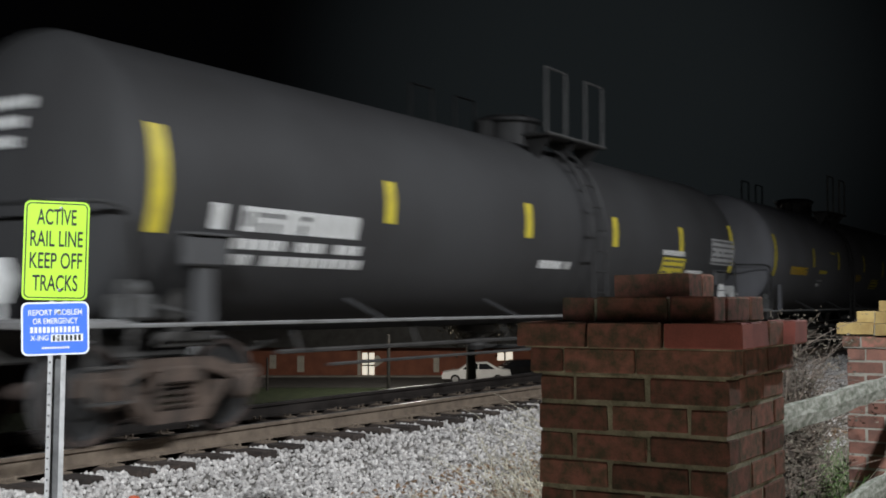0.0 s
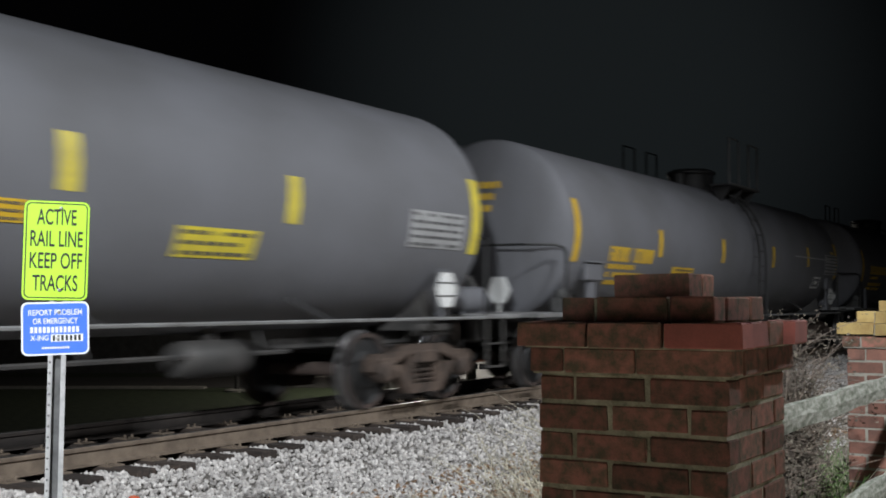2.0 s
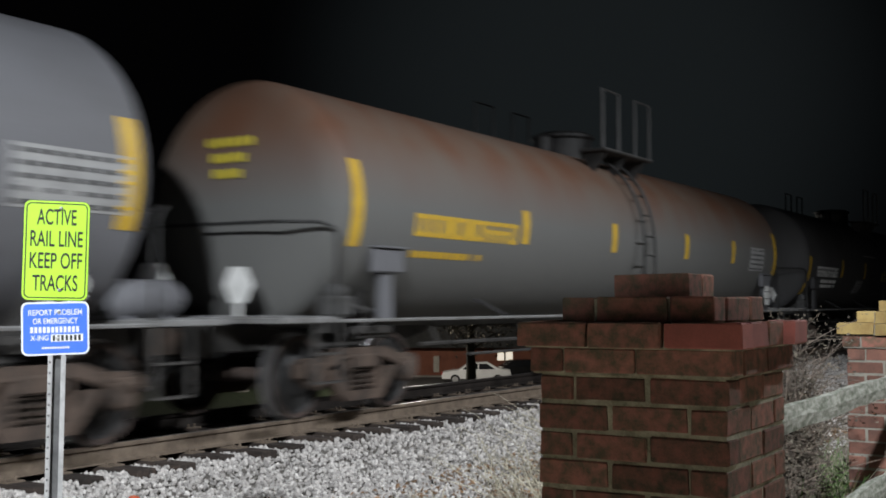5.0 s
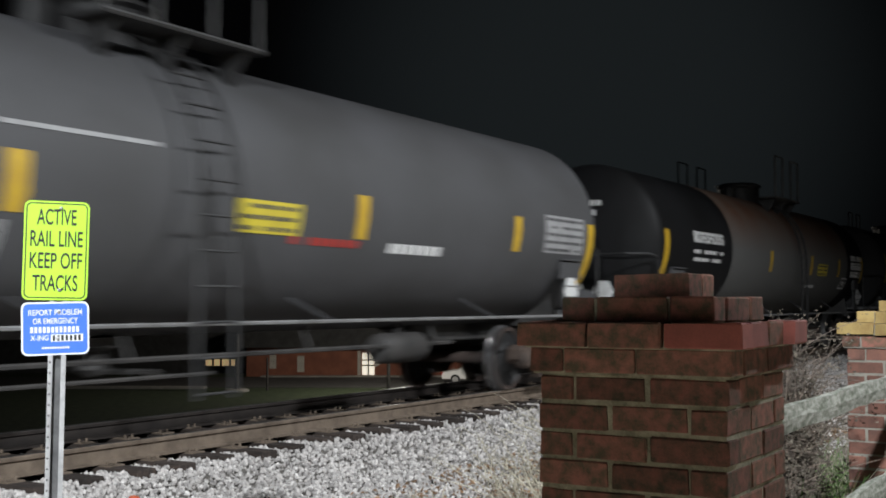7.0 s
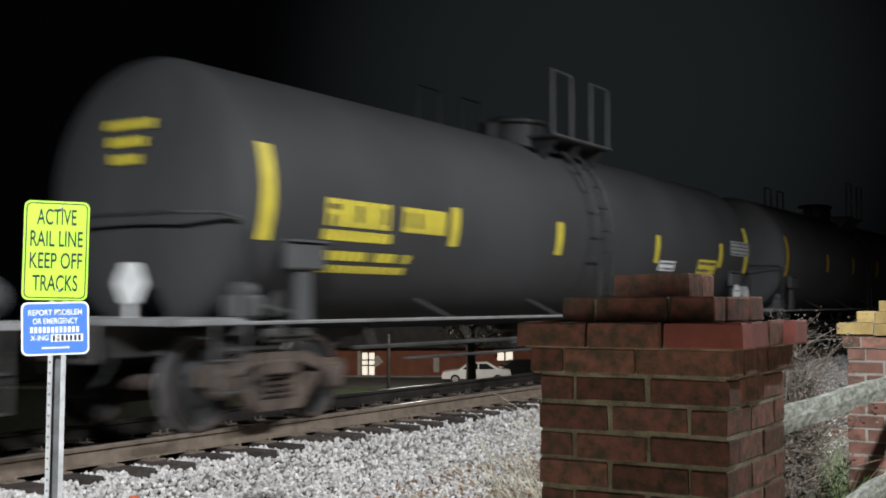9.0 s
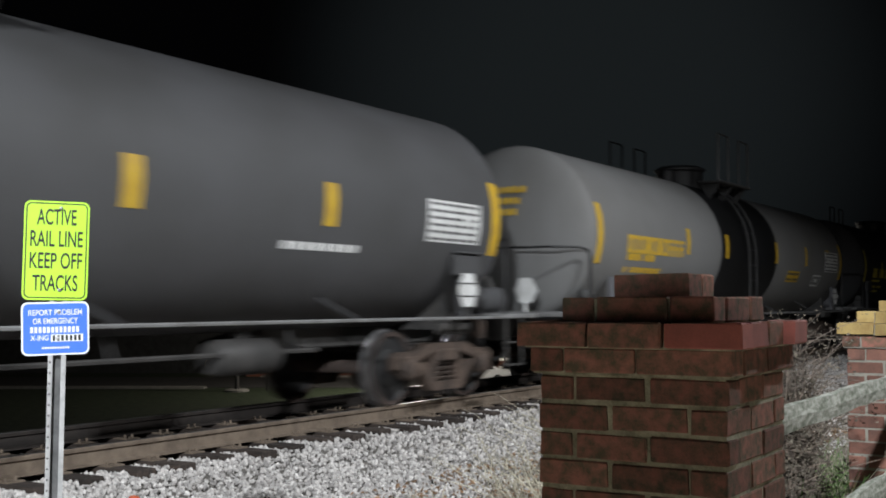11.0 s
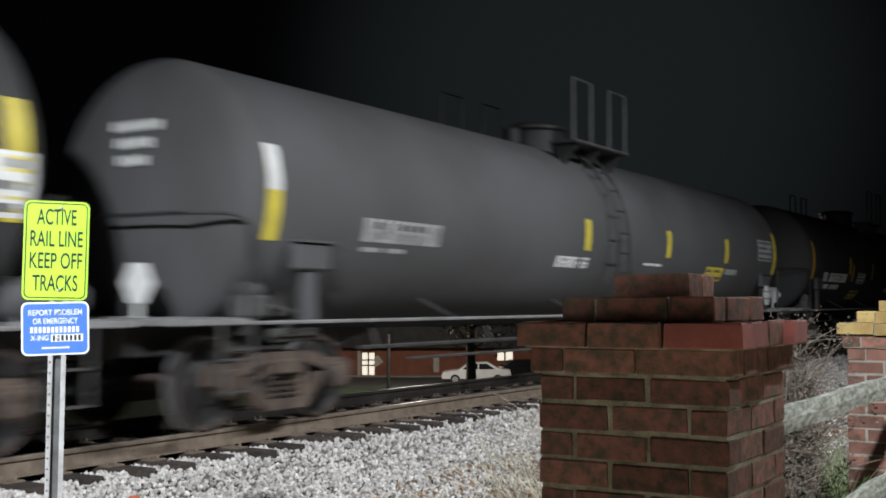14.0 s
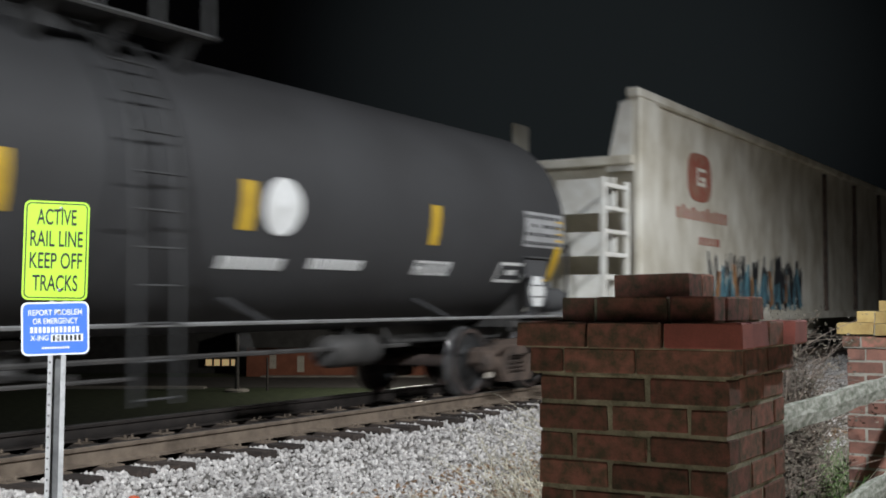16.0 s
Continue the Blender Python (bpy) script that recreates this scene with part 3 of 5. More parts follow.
def end_gear(car, h, e, style, pad):
    """Sill, platform, rails, steps, coupler, placard at the end e (-1 front, 1 rear)."""
    x_end = e * (h + 1.12)
    def m_sill():
        sh = Shape().box((min(e * (h - 2.6), x_end), -0.28, 0.72), (max(e * (h - 2.6), x_end), 0.28, 1.06), 0.02)
        sh.plate([(e * (h - 2.6), 1.06), (e * (h - 3.4), 0.98), (e * (h - 3.4), 0.90), (e * (h - 2.6), 0.72)], -0.28, 0.28)
        sh.box((min(x_end - e * 0.05, x_end), -0.42, 0.68), (max(x_end - e * 0.05, x_end), 0.42, 1.08), 0.02)
        return sh.mesh("draft_sill", M_FRAME)
    put("draft_sill", kept(("sill", h, e), m_sill), car)
    def m_saddle():
        sh = Shape()
        x0 = e * (h - 0.4)
        lo, hi = min(x0, x0 - e * 0.7), max(x0, x0 - e * 0.7)
        arc = [(1.22 * math.cos(a), Z_TANK - 1.47 * math.sin(a) ) for a in [math.pi * (0.18 + 0.64 * k / 12) for k in range(13)]]
        sh.plate([(-1.15, 0.92), (1.15, 0.92)] + [(q * 1.0, z) for q, z in arc], lo + 0.3, hi - 0.3, "x")
        for s in (-1, 1):
            sh.box((lo, s * 1.16 - 0.06, 0.86), (hi, s * 1.16 + 0.06, 1.0), 0.01)
        return sh.mesh("saddle_bolster", M_FRAME)
    put("saddle_bolster", kept(("saddle", h, e), m_saddle), car)
    def m_plat():
        sh = Shape().box((min(e * (h + 0.15), x_end), -1.42, 1.05), (max(e * (h + 0.15), x_end), 1.42, 1.11), 0.01)
        for k in range(5):
            xx = e * (h + 0.25 + 0.19 * k)
            sh.box((xx - 0.01, -1.4, 1.11), (xx + 0.01, 1.4, 1.125))
        return sh.mesh("end_platform", M_STEP)
    put("end_platform", kept(("plat", h, e), m_plat), car, "pale worn steel end platform")
    def m_rail():
        sh = Shape()
        for s in (-1, 1):
            xx = e * (h + 0.2)
            pts = [(xx, s * 1.40, 1.08), (xx, s * 1.40, 2.0), (xx + e * 0.06, s * 1.38, 2.08), (xx + e * 0.2, s * 1.30, 2.12), (e * (h + 0.66), s * 0.95, 2.12)]
            sh.tube(pts, 0.022, 6)
        sh.tube([(e * (h + 0.66), -0.95, 2.12), (e * (h + 0.68), 0.95, 2.12)], 0.02, 6)
        return sh.mesh("end_handrail", M_DARKSTEEL, True)
    put("end_handrail", kept(("erail", h, e, style), m_rail), car)
    def m_steps(s):
        sh = Shape()
        if s:
            for q in (0.18, 0.62):
                xx = e * (h + q)
                sh.box((xx - 0.025, s * 1.43 - 0.008, 0.42), (xx + 0.025, s * 1.43 + 0.008, 1.06))
            for z in (0.42, 0.72):
                sh.box((min(e * (h + 0.18), e * (h + 0.62)), s * 1.42 - 0.05, z), (max(e * (h + 0.18), e * (h + 0.62)), s * 1.42 + 0.05, z + 0.02))
        return sh.mesh("corner_step", M_FRAME)
    for s in (-1, 1):
        put("corner_step", kept(("steps", h, e, s), lambda: m_steps(s)), car)
    def m_brace(s):
        q, w = e * (h - 0.78), 0.13 if pad else 0.085
        sh = Shape().plate([(q - w, 1.06), (q + w, 1.06), (q + w * 0.8, 1.68), (q - w * 0.8, 1.68)], s * 1.34 - 0.03, s * 1.34 + 0.03)
        if pad:
            sh.box((q - 0.30, s * 1.37 - 0.05, 1.60), (q + 0.30, s * 1.37 + 0.05, 1.88), 0.02)
            sh.box((q - 0.32, s * 1.30 - 0.16, 1.88), (q + 0.32, s * 1.30 + 0.16, 1.905), 0.005)
        return sh.mesh("tank_brace", M_MID if style == "dark" else M_GREY)
    for s in (-1, 1):
        put("tank_brace", kept(("brace", h, e, style, s, pad), lambda: m_brace(s)), car)
    if e < 0:
        def m_gear():
            q = -h - 0.02
            sh = Shape().box((q - 0.20, FACE * 1.24 - 0.11, 1.11), (q + 0.20, FACE * 1.24 + 0.11, 1.34), 0.03)
            sh.lathe([(-0.12, 0.03), (-0.10, 0.09), (0.10, 0.09), (0.12, 0.03)], "x", (q, FACE * 1.24, 1.38), 12)
            sh.tube([(q + 0.2, FACE * 1.24, 1.25), (q + 0.75, FACE * 1.24, 1.16)], 0.02, 6)
            return sh.mesh("brake_gear", M_RAILING, True)
        put("brake_gear", kept(("gear", h), m_gear), car, "worn pale brake gear box on the end platform")
    if e > 0:
        def m_cyl():
            sh = Shape().lathe([(-0.46, 0.04), (-0.44, 0.12), (-0.36, 0.18), (0.30, 0.18), (0.38, 0.13), (0.40, 0.05)], "x", (h + 0.55, FACE * 0.92, 1.30), 16)
            sh.box((h + 0.22, FACE * 0.92 - 0.10, 1.11), (h + 0.30, FACE * 0.92 + 0.10, 1.2)).box((h + 0.72, FACE * 0.92 - 0.10, 1.11), (h + 0.80, FACE * 0.92 + 0.10, 1.2))
            return sh.mesh("brake_cylinder", M_GREY if style == "pale" else M_MID, True)
        put("brake_cylinder", kept(("cyl", h, style), m_cyl), car, "round-ended brake cylinder on the end platform")
    put("coupler", kept(("coup", e), lambda: coupler_mesh(e)), car, at=pose(x_end - e * 0.40, 0, 0))
    put("air_hose", kept(("hose", e), lambda: hose_mesh(e)), car, at=pose(x_end - e * 0.40, 0, 0))
    def m_plac():
        xx, y, z = e * (h - 0.85), FACE * 1.44, 1.42
        sh = Shape().plate([(xx - 0.24, z), (xx - 0.12, z - 0.21), (xx + 0.12, z - 0.21), (xx + 0.24, z), (xx + 0.12, z + 0.21), (xx - 0.12, z + 0.21)], y - 0.012, y)
        sh.box((xx - 0.02, y, 1.06), (xx + 0.02, y + 0.03, z - 0.05), 0.0, 1)
        for dz in (-0.085, 0.075):
            sh.box((xx - 0.20, y - 0.016, z + dz), (xx + 0.20, y - 0.013, z + dz + 0.018), 0.0, 1)
        return sh.mesh("placard", [M_WHITE, M_FRAME])
    if e > 0:
        put("placard", kept(("plac", h, e), m_plac), car, "white placard board with dark lines")
    def m_plac2():
        xx, z = e * (h + 0.92), 1.45
        sh = Shape().plate([(0.45, z), (0.55, z - 0.19), (0.75, z - 0.19), (0.85, z), (0.75, z + 0.19), (0.55, z + 0.19)], xx - 0.006, xx + 0.006, "x")
        sh.v = [(a, b * FACE, c) for a, b, c in sh.v]
        sh.box((xx - 0.02, FACE * 0.65 - 0.02, 1.1), (xx + 0.02, FACE * 0.65 + 0.02, 1.27))
        return sh.mesh("end_placard", M_WHITE)
    put("end_placard", kept(("plac2", h, e), m_plac2), car, "white diamond placard")


def centre_gear(car, h, ladder_x, style):
    """Top platform, its rails, dome, side ladder and the outlet under the tank."""
    top = Z_TANK + R_TANK
    def m_ladder():
        sh = Shape()
        for dx in (-0.24, 0.24):
            pts = [(dx, FACE * 1.60, 0.40), (dx, FACE * 1.60, 2.3)]
            for k in range(1, 10):
                a = math.radians(8 * k)
                pts.append((dx, FACE * (R_TANK + 0.14) * math.cos(a), Z_TANK + (R_TANK + 0.14) * math.sin(a)))
            for p, q in zip(pts, pts[1:]):
                d = Vector(q) - Vector(p)
                sh.tube([p, q], 0.026, 5)
        z = 0.45
        for k in range(7):
            sh.tube([(-0.24, FACE * 1.60, z), (0.24, FACE * 1.60, z)], 0.014, 5)
            z += 0.32
        for k in range(1, 6):
            a = math.radians(13 * k)
            y, zz = FACE * (R_TANK + 0.14) * math.cos(a), Z_TANK + (R_TANK + 0.14) * math.sin(a)
            sh.tube([(-0.24, y, zz), (0.24, y, zz)], 0.014, 5)
        return sh.mesh("side_ladder", M_DARKSTEEL, True)
    put("side_ladder", kept("ladder", m_ladder), car, "dark steel ladder curved over the tank", pose(ladder_x, 0, 0))
    def m_walk(side):
        sh = Shape()
        for s in (side,):
            sh.box((-1.05, s * 1.02 - 0.22, top - 0.06), (1.05, s * 1.02 + 0.22, top - 0.02), 0.005)
        return sh.mesh("walkway", M_DARKSTEEL)
    for side in (-1, 1):
        put("walkway", kept(("walkway", side), lambda: m_walk(side)), car, at=pose(ladder_x, 0, 0))
        for xx in (-0.85, 0, 0.85):
            put("bracket", kept(("wbracket", side), lambda: Shape().plate([(side * 0.75, top - 0.06), (side * 1.2, top - 0.06), (side * 0.95, top - 0.42)], -0.02, 0.02, "x").mesh("bracket", M_DARKSTEEL)), car, at=pose(ladder_x + xx, 0, 0))
    def bar(key, name, p, q, r, m):
        return kept((key, m.name), lambda: Shape().tube([p, q], r, 5).mesh(name, m, True))
    for side in (-1, 1):
        # the far railing's shade is put into its colour; the near one is paler
        m = M_RAILING if side == FACE else M_DARKSTEEL
        post = bar("rail_post", "railing_post", (0, 0, top - 0.04), (0, 0, top + 0.95), 0.024, m)
        rail = bar("rail_side", "railing_bar", (-0.33, 0, top), (0.33, 0, top), 0.018, m)
        edge = bar("rail_edge", "railing_bar", (-1.05, 0, top), (1.05, 0, top), 0.02, m)
        for xx in (-1.02, -0.36, 0.36, 1.02):
            put("railing_post", post, car, at=pose(ladder_x + xx, side * 1.2, 0))
        for xx in (-0.69, 0.69):
            put("railing_bar", rail, car, at=pose(ladder_x + xx, side * 1.2, 0.95))
        put("railing_bar", edge, car, at=pose(ladder_x, side * 1.24, -0.03))
    def m_dome():
        sh = Shape().lathe([(top - 0.1, 0.50), (top + 0.28, 0.50), (top + 0.32, 0.55), (top + 0.36, 0.55), (top + 0.42, 0.42), (top + 0.45, 0.1)], "z", (0, 0, 0), 20)
        sh.lathe([(top - 0.05, 0.16), (top + 0.25, 0.16), (top + 0.30, 0.1)], "z", (-0.78, 0, 0), 12)
        sh.lathe([(top - 0.05, 0.12), (top + 0.22, 0.12), (top + 0.26, 0.05)], "z", (0.78, 0.1, 0), 12)
        return sh.mesh("dome", M_DARKSTEEL, True)
    put("dome", kept(("dome", style), m_dome), car, at=pose(ladder_x, 0, 0))
    def m_outlet():
        sh = Shape().lathe([(0.55, 0.10), (0.62, 0.16), (0.80, 0.16), (0.84, 0.30), (0.93, 0.30)], "z", (0, 0, 0), 14)
        sh.tube([(0, 0, 0.6), (0.0, FACE * 0.9, 0.62)], 0.03, 6)
        return sh.mesh("outlet_valve", M_FRAME, True)
    put("outlet_valve", kept("outlet", m_outlet), car)


def side_rails(car, h, low, z):
    def m_side():
        sh = Shape()
        for s in (-1, 1):
            sh.tube([(-h - 0.2, s * 1.44, z), (h + 0.2, s * 1.44, z)], 0.021, 6)
        return sh.mesh("side_handrail", M_STEP, True)
    put("side_handrail", kept(("side", h, z), m_side), car, "long pale pipe handrail")
    def m_bracket(s):
        sh = Shape()
        if s:
            vs = [(-0.20, s * 1.02, 1.32), (-0.12, s * 1.02, 1.32), (0.11, s * 1.43, z), (0.06, s * 1.43, z)]
            vs += [(a, b - s * 0.02, c - 0.02) for a, b, c in vs]
            sh.add(vs, [(0, 1, 2, 3), (7, 6, 5, 4), (0, 4, 5, 1), (1, 5, 6, 2), (2, 6, 7, 3), (3, 7, 4, 0)])
        return sh.mesh("rail_bracket", M_BLACK)
    for k in range(4):
        for s in (-1, 1):
            put("rail_bracket", kept(("bracket", z, s), lambda: m_bracket(s)), car, at=pose(-h + 3.6 + k * (2 * h - 6.8) / 3, 0, 0))
    if low:
        def m_low():
            sh = Shape().tube([(-h + 2.8, FACE * 0.55, 0.72), (h - 2.8, FACE * 0.55, 0.72)], 0.028, 6)
            sh.tube([(-h + 2.9, FACE * 1.2, 0.60), (0.4, FACE * 1.2, 0.60)], 0.02, 6)
            for k in range(5):
                xx = -h + 3.2 + k * (2 * h - 6.4) / 4
                sh.tube([(xx, FACE * 0.55, 0.72), (xx, FACE * 0.4, 1.05)], 0.016, 5)
            return sh.mesh("brake_rod", M_FRAME, True)
        put("brake_rod", kept(("low", h), m_low), car)
        def m_res():
            sh = Shape().lathe([(-0.55, 0.05), (-0.5, 0.17), (-0.42, 0.2), (0.42, 0.2), (0.5, 0.17), (0.55, 0.05)], "x", (h - 3.9, FACE * 0.4, 0.68), 14)
            sh.box((h - 3.95, FACE * 0.4 - 0.03, 0.85), (h - 3.85, FACE * 0.4 + 0.03, 1.0))
            return sh.mesh("brake_reservoir", M_FRAME, True)
        put("brake_reservoir", kept(("res", h), m_res), car)


def tank_car(rear, front, spec):
    """rear, front: where the tank's two rings stand at the clip's start."""
    length = rear - front
    h = round(length / 2, 3)
    x0 = (rear + front) / 2
    car = thing("tank_car", spec["label"], "tank car", "tank cars of the train", at=pose(x0, TRACK, 0))
    style = spec.get("style", "dark")
    put("tank", tank_mesh(2 * h, spec.get("bands", []), spec["mats"]), car)
    bogie(car, -h + 0.75, x0)
    bogie(car, h - 0.75, x0)
    for e in (-1, 1):
        end_gear(car, h, e, style, spec.get("pad", True))
    centre_gear(car, h, spec.get("ladder", 0.0), style)
    side_rails(car, h, spec.get("low", True), spec.get("rail_z", 1.07))
    tape = spec.get("tape", M_YEL)
    for e in (-1, 1):  # long stripes at both rings
        xx = e * (h - 0.12)
        zc = spec.get("long_z", (2.36, 2.36))[e > 0]
        put("reflective_stripe", kept(("long", tape.name, zc), lambda: decal(-0.09, 0.09, zc - 0.48, zc + 0.48, n=10).mesh("reflective_stripe", tape)), car, at=pose(xx, 0, 0))
    if spec.get("split_tape"):  # the front stripe is white in its upper half
        zc = spec.get("long_z", (2.36, 2.36))[0]
        part("reflective_stripe", decal(-h + 0.03, -h + 0.21, zc + 0.02, zc + 0.48, 0.010), M_WHITE, car, "white upper half of the end stripe")
    for q, zc, half in spec["stripes"]:
        put("reflective_stripe", kept(("short", tape.name, zc, half), lambda: decal(-0.085, 0.085, zc - half, zc + half).mesh("reflective_stripe", tape)), car, at=pose(-h + q, 0, 0))
    for name, ink, q0, q1, z0, z1, count in spec["marks"]:
        over = max(0.0, q1 - (2 * h + 0.02))  # keeps a mark on the tank
        q0, q1 = q0 - over, q1 - over
        m = {"y": M_YEL, "l": M_LEMON, "w": M_WHITE, "p": M_PANEL, "r": M_RED, "k": M_GLOSS}[ink]
        if name == "panel":
            part("data_panel", decal(-h + q0, -h + q1, z0, z1, 0.006), m, car)
            rows = Shape()
            for k in range(count):
                a = z0 + (z1 - z0) * (k + 0.25) / count
                b = z0 + (z1 - z0) * (k + 0.65) / count
                d = bars(-h + q0 + 0.05, -h + q1 - 0.05, a, b, 7, seed=k + int(q0 * 7), n=1, off=0.010)
                rows.add(d.v, d.f)
            tagged(part("panel_print", rows, M_MID, car), kind="stuff")
        elif name == "frame":
            sh = Shape()
            for a, b, c, d in ((q0, q1, z0, z0 + 0.04), (q0, q1, z1 - 0.04, z1), (q0, q0 + 0.04, z0 + 0.04, z1 - 0.04), (q1 - 0.04, q1, z0 + 0.04, z1 - 0.04), (q0 + 0.32 * (q1 - q0), q0 + 0.68 * (q1 - q0), z0 + 0.1, z1 - 0.1)):
                o = decal(-h + a, -h + b, c, d, 0.006, 2)
                sh.add(o.v, o.f)
            part("placard_frame", sh, m, car)
        elif name == "disc":
            r = (z1 - z0) / 2
            zc, xc = (z0 + z1) / 2, -h + (q0 + q1) / 2
            sh = Shape()
            vs = [(xc, on_tank(zc, 0.012), zc)] + [(xc + r * math.cos(a), on_tank(zc + r * math.sin(a), 0.012), zc + r * math.sin(a)) for a in [2 * math.pi * k / 32 for k in range(32)]]
            vs += [(a, b - FACE * 0.008, c) for a, b, c in vs]
            fs = [(0, 1 + k, 1 + (k + 1) % 32) for k in range(32)] + [(33, 34 + (k + 1) % 32, 34 + k) for k in range(32)] + [(1 + k, 34 + k, 34 + (k + 1) % 32, 1 + (k + 1) % 32) for k in range(32)]
            part("round_emblem", sh.add(vs, fs), m, car, "round white emblem")
        elif name == "patch":
            part("repainted_patch", decal(-h + q0, -h + q1, z0, z1, 0.006), M_PANEL, car, "pale repainted patch")
        elif name == "line":
            part("painted_line", decal(-h + q0, -h + q1, z0, z1, 0.006, 1), m, car)
        else:
            rnd = random.Random(int(q0 * 13 + z0 * 29))
            w = (q1 - q0) / count
            for j in range(count):
                kind = rnd.randrange(3)
                if rnd.random() < 0.9:
                    put("letter", kept(("letter", ink, kind, round(w, 3), z0, z1), lambda: letter(w * 0.76, z0, z1, kind).mesh("letter", m)), car, at=pose(-h + q0 + j * w, 0, 0))
    if spec.get("head_marks", True):
        ink = spec.get("head_ink", M_LEMON)
        for zc, wd in ((3.06, 0.70), (2.88, 0.52), (2.70, 0.42)):
            for j in range(6):
                y0 = -0.02 + wd * (j / 6 - 0.5)
                y1 = y0 + wd / 6 * 0.7
                vs = []
                for o in (0.02, 0.014):
                    for yy, zz in ((y0, zc - 0.05), (y1, zc - 0.05), (y1, zc + 0.05), (y0, zc + 0.05)):
                        q = min(0.99, math.hypot(yy, zz - Z_TANK) / R_TANK)
                        vs.append((-0.42 * math.sqrt(1 - q * q) - o, yy, zz))
                put("letter", kept(("head", ink.name, zc, j), lambda: Shape().add(vs, [(0, 1, 2, 3), (7, 6, 5, 4), (0, 4, 5, 1), (1, 5, 6, 2), (2, 6, 7, 3), (3, 7, 4, 0)]).mesh("letter", ink)), car, at=pose(-h, 0, 0))
    return car, x0


CARS = []
SHORT = [(4.1, 2.3, 0.23), (7.2, 2.3, 0.23), (10.6, 2.3, 0.23), (13.4, 2.3, 0.23)]
PLAIN = [("text", "y", 1.3, 3.9, 2.05, 2.32, 11), ("text", "y", 1.3, 3.0, 1.80, 1.88, 12), ("panel", "p", 14.6, 15.6, 1.95, 2.45, 5)]
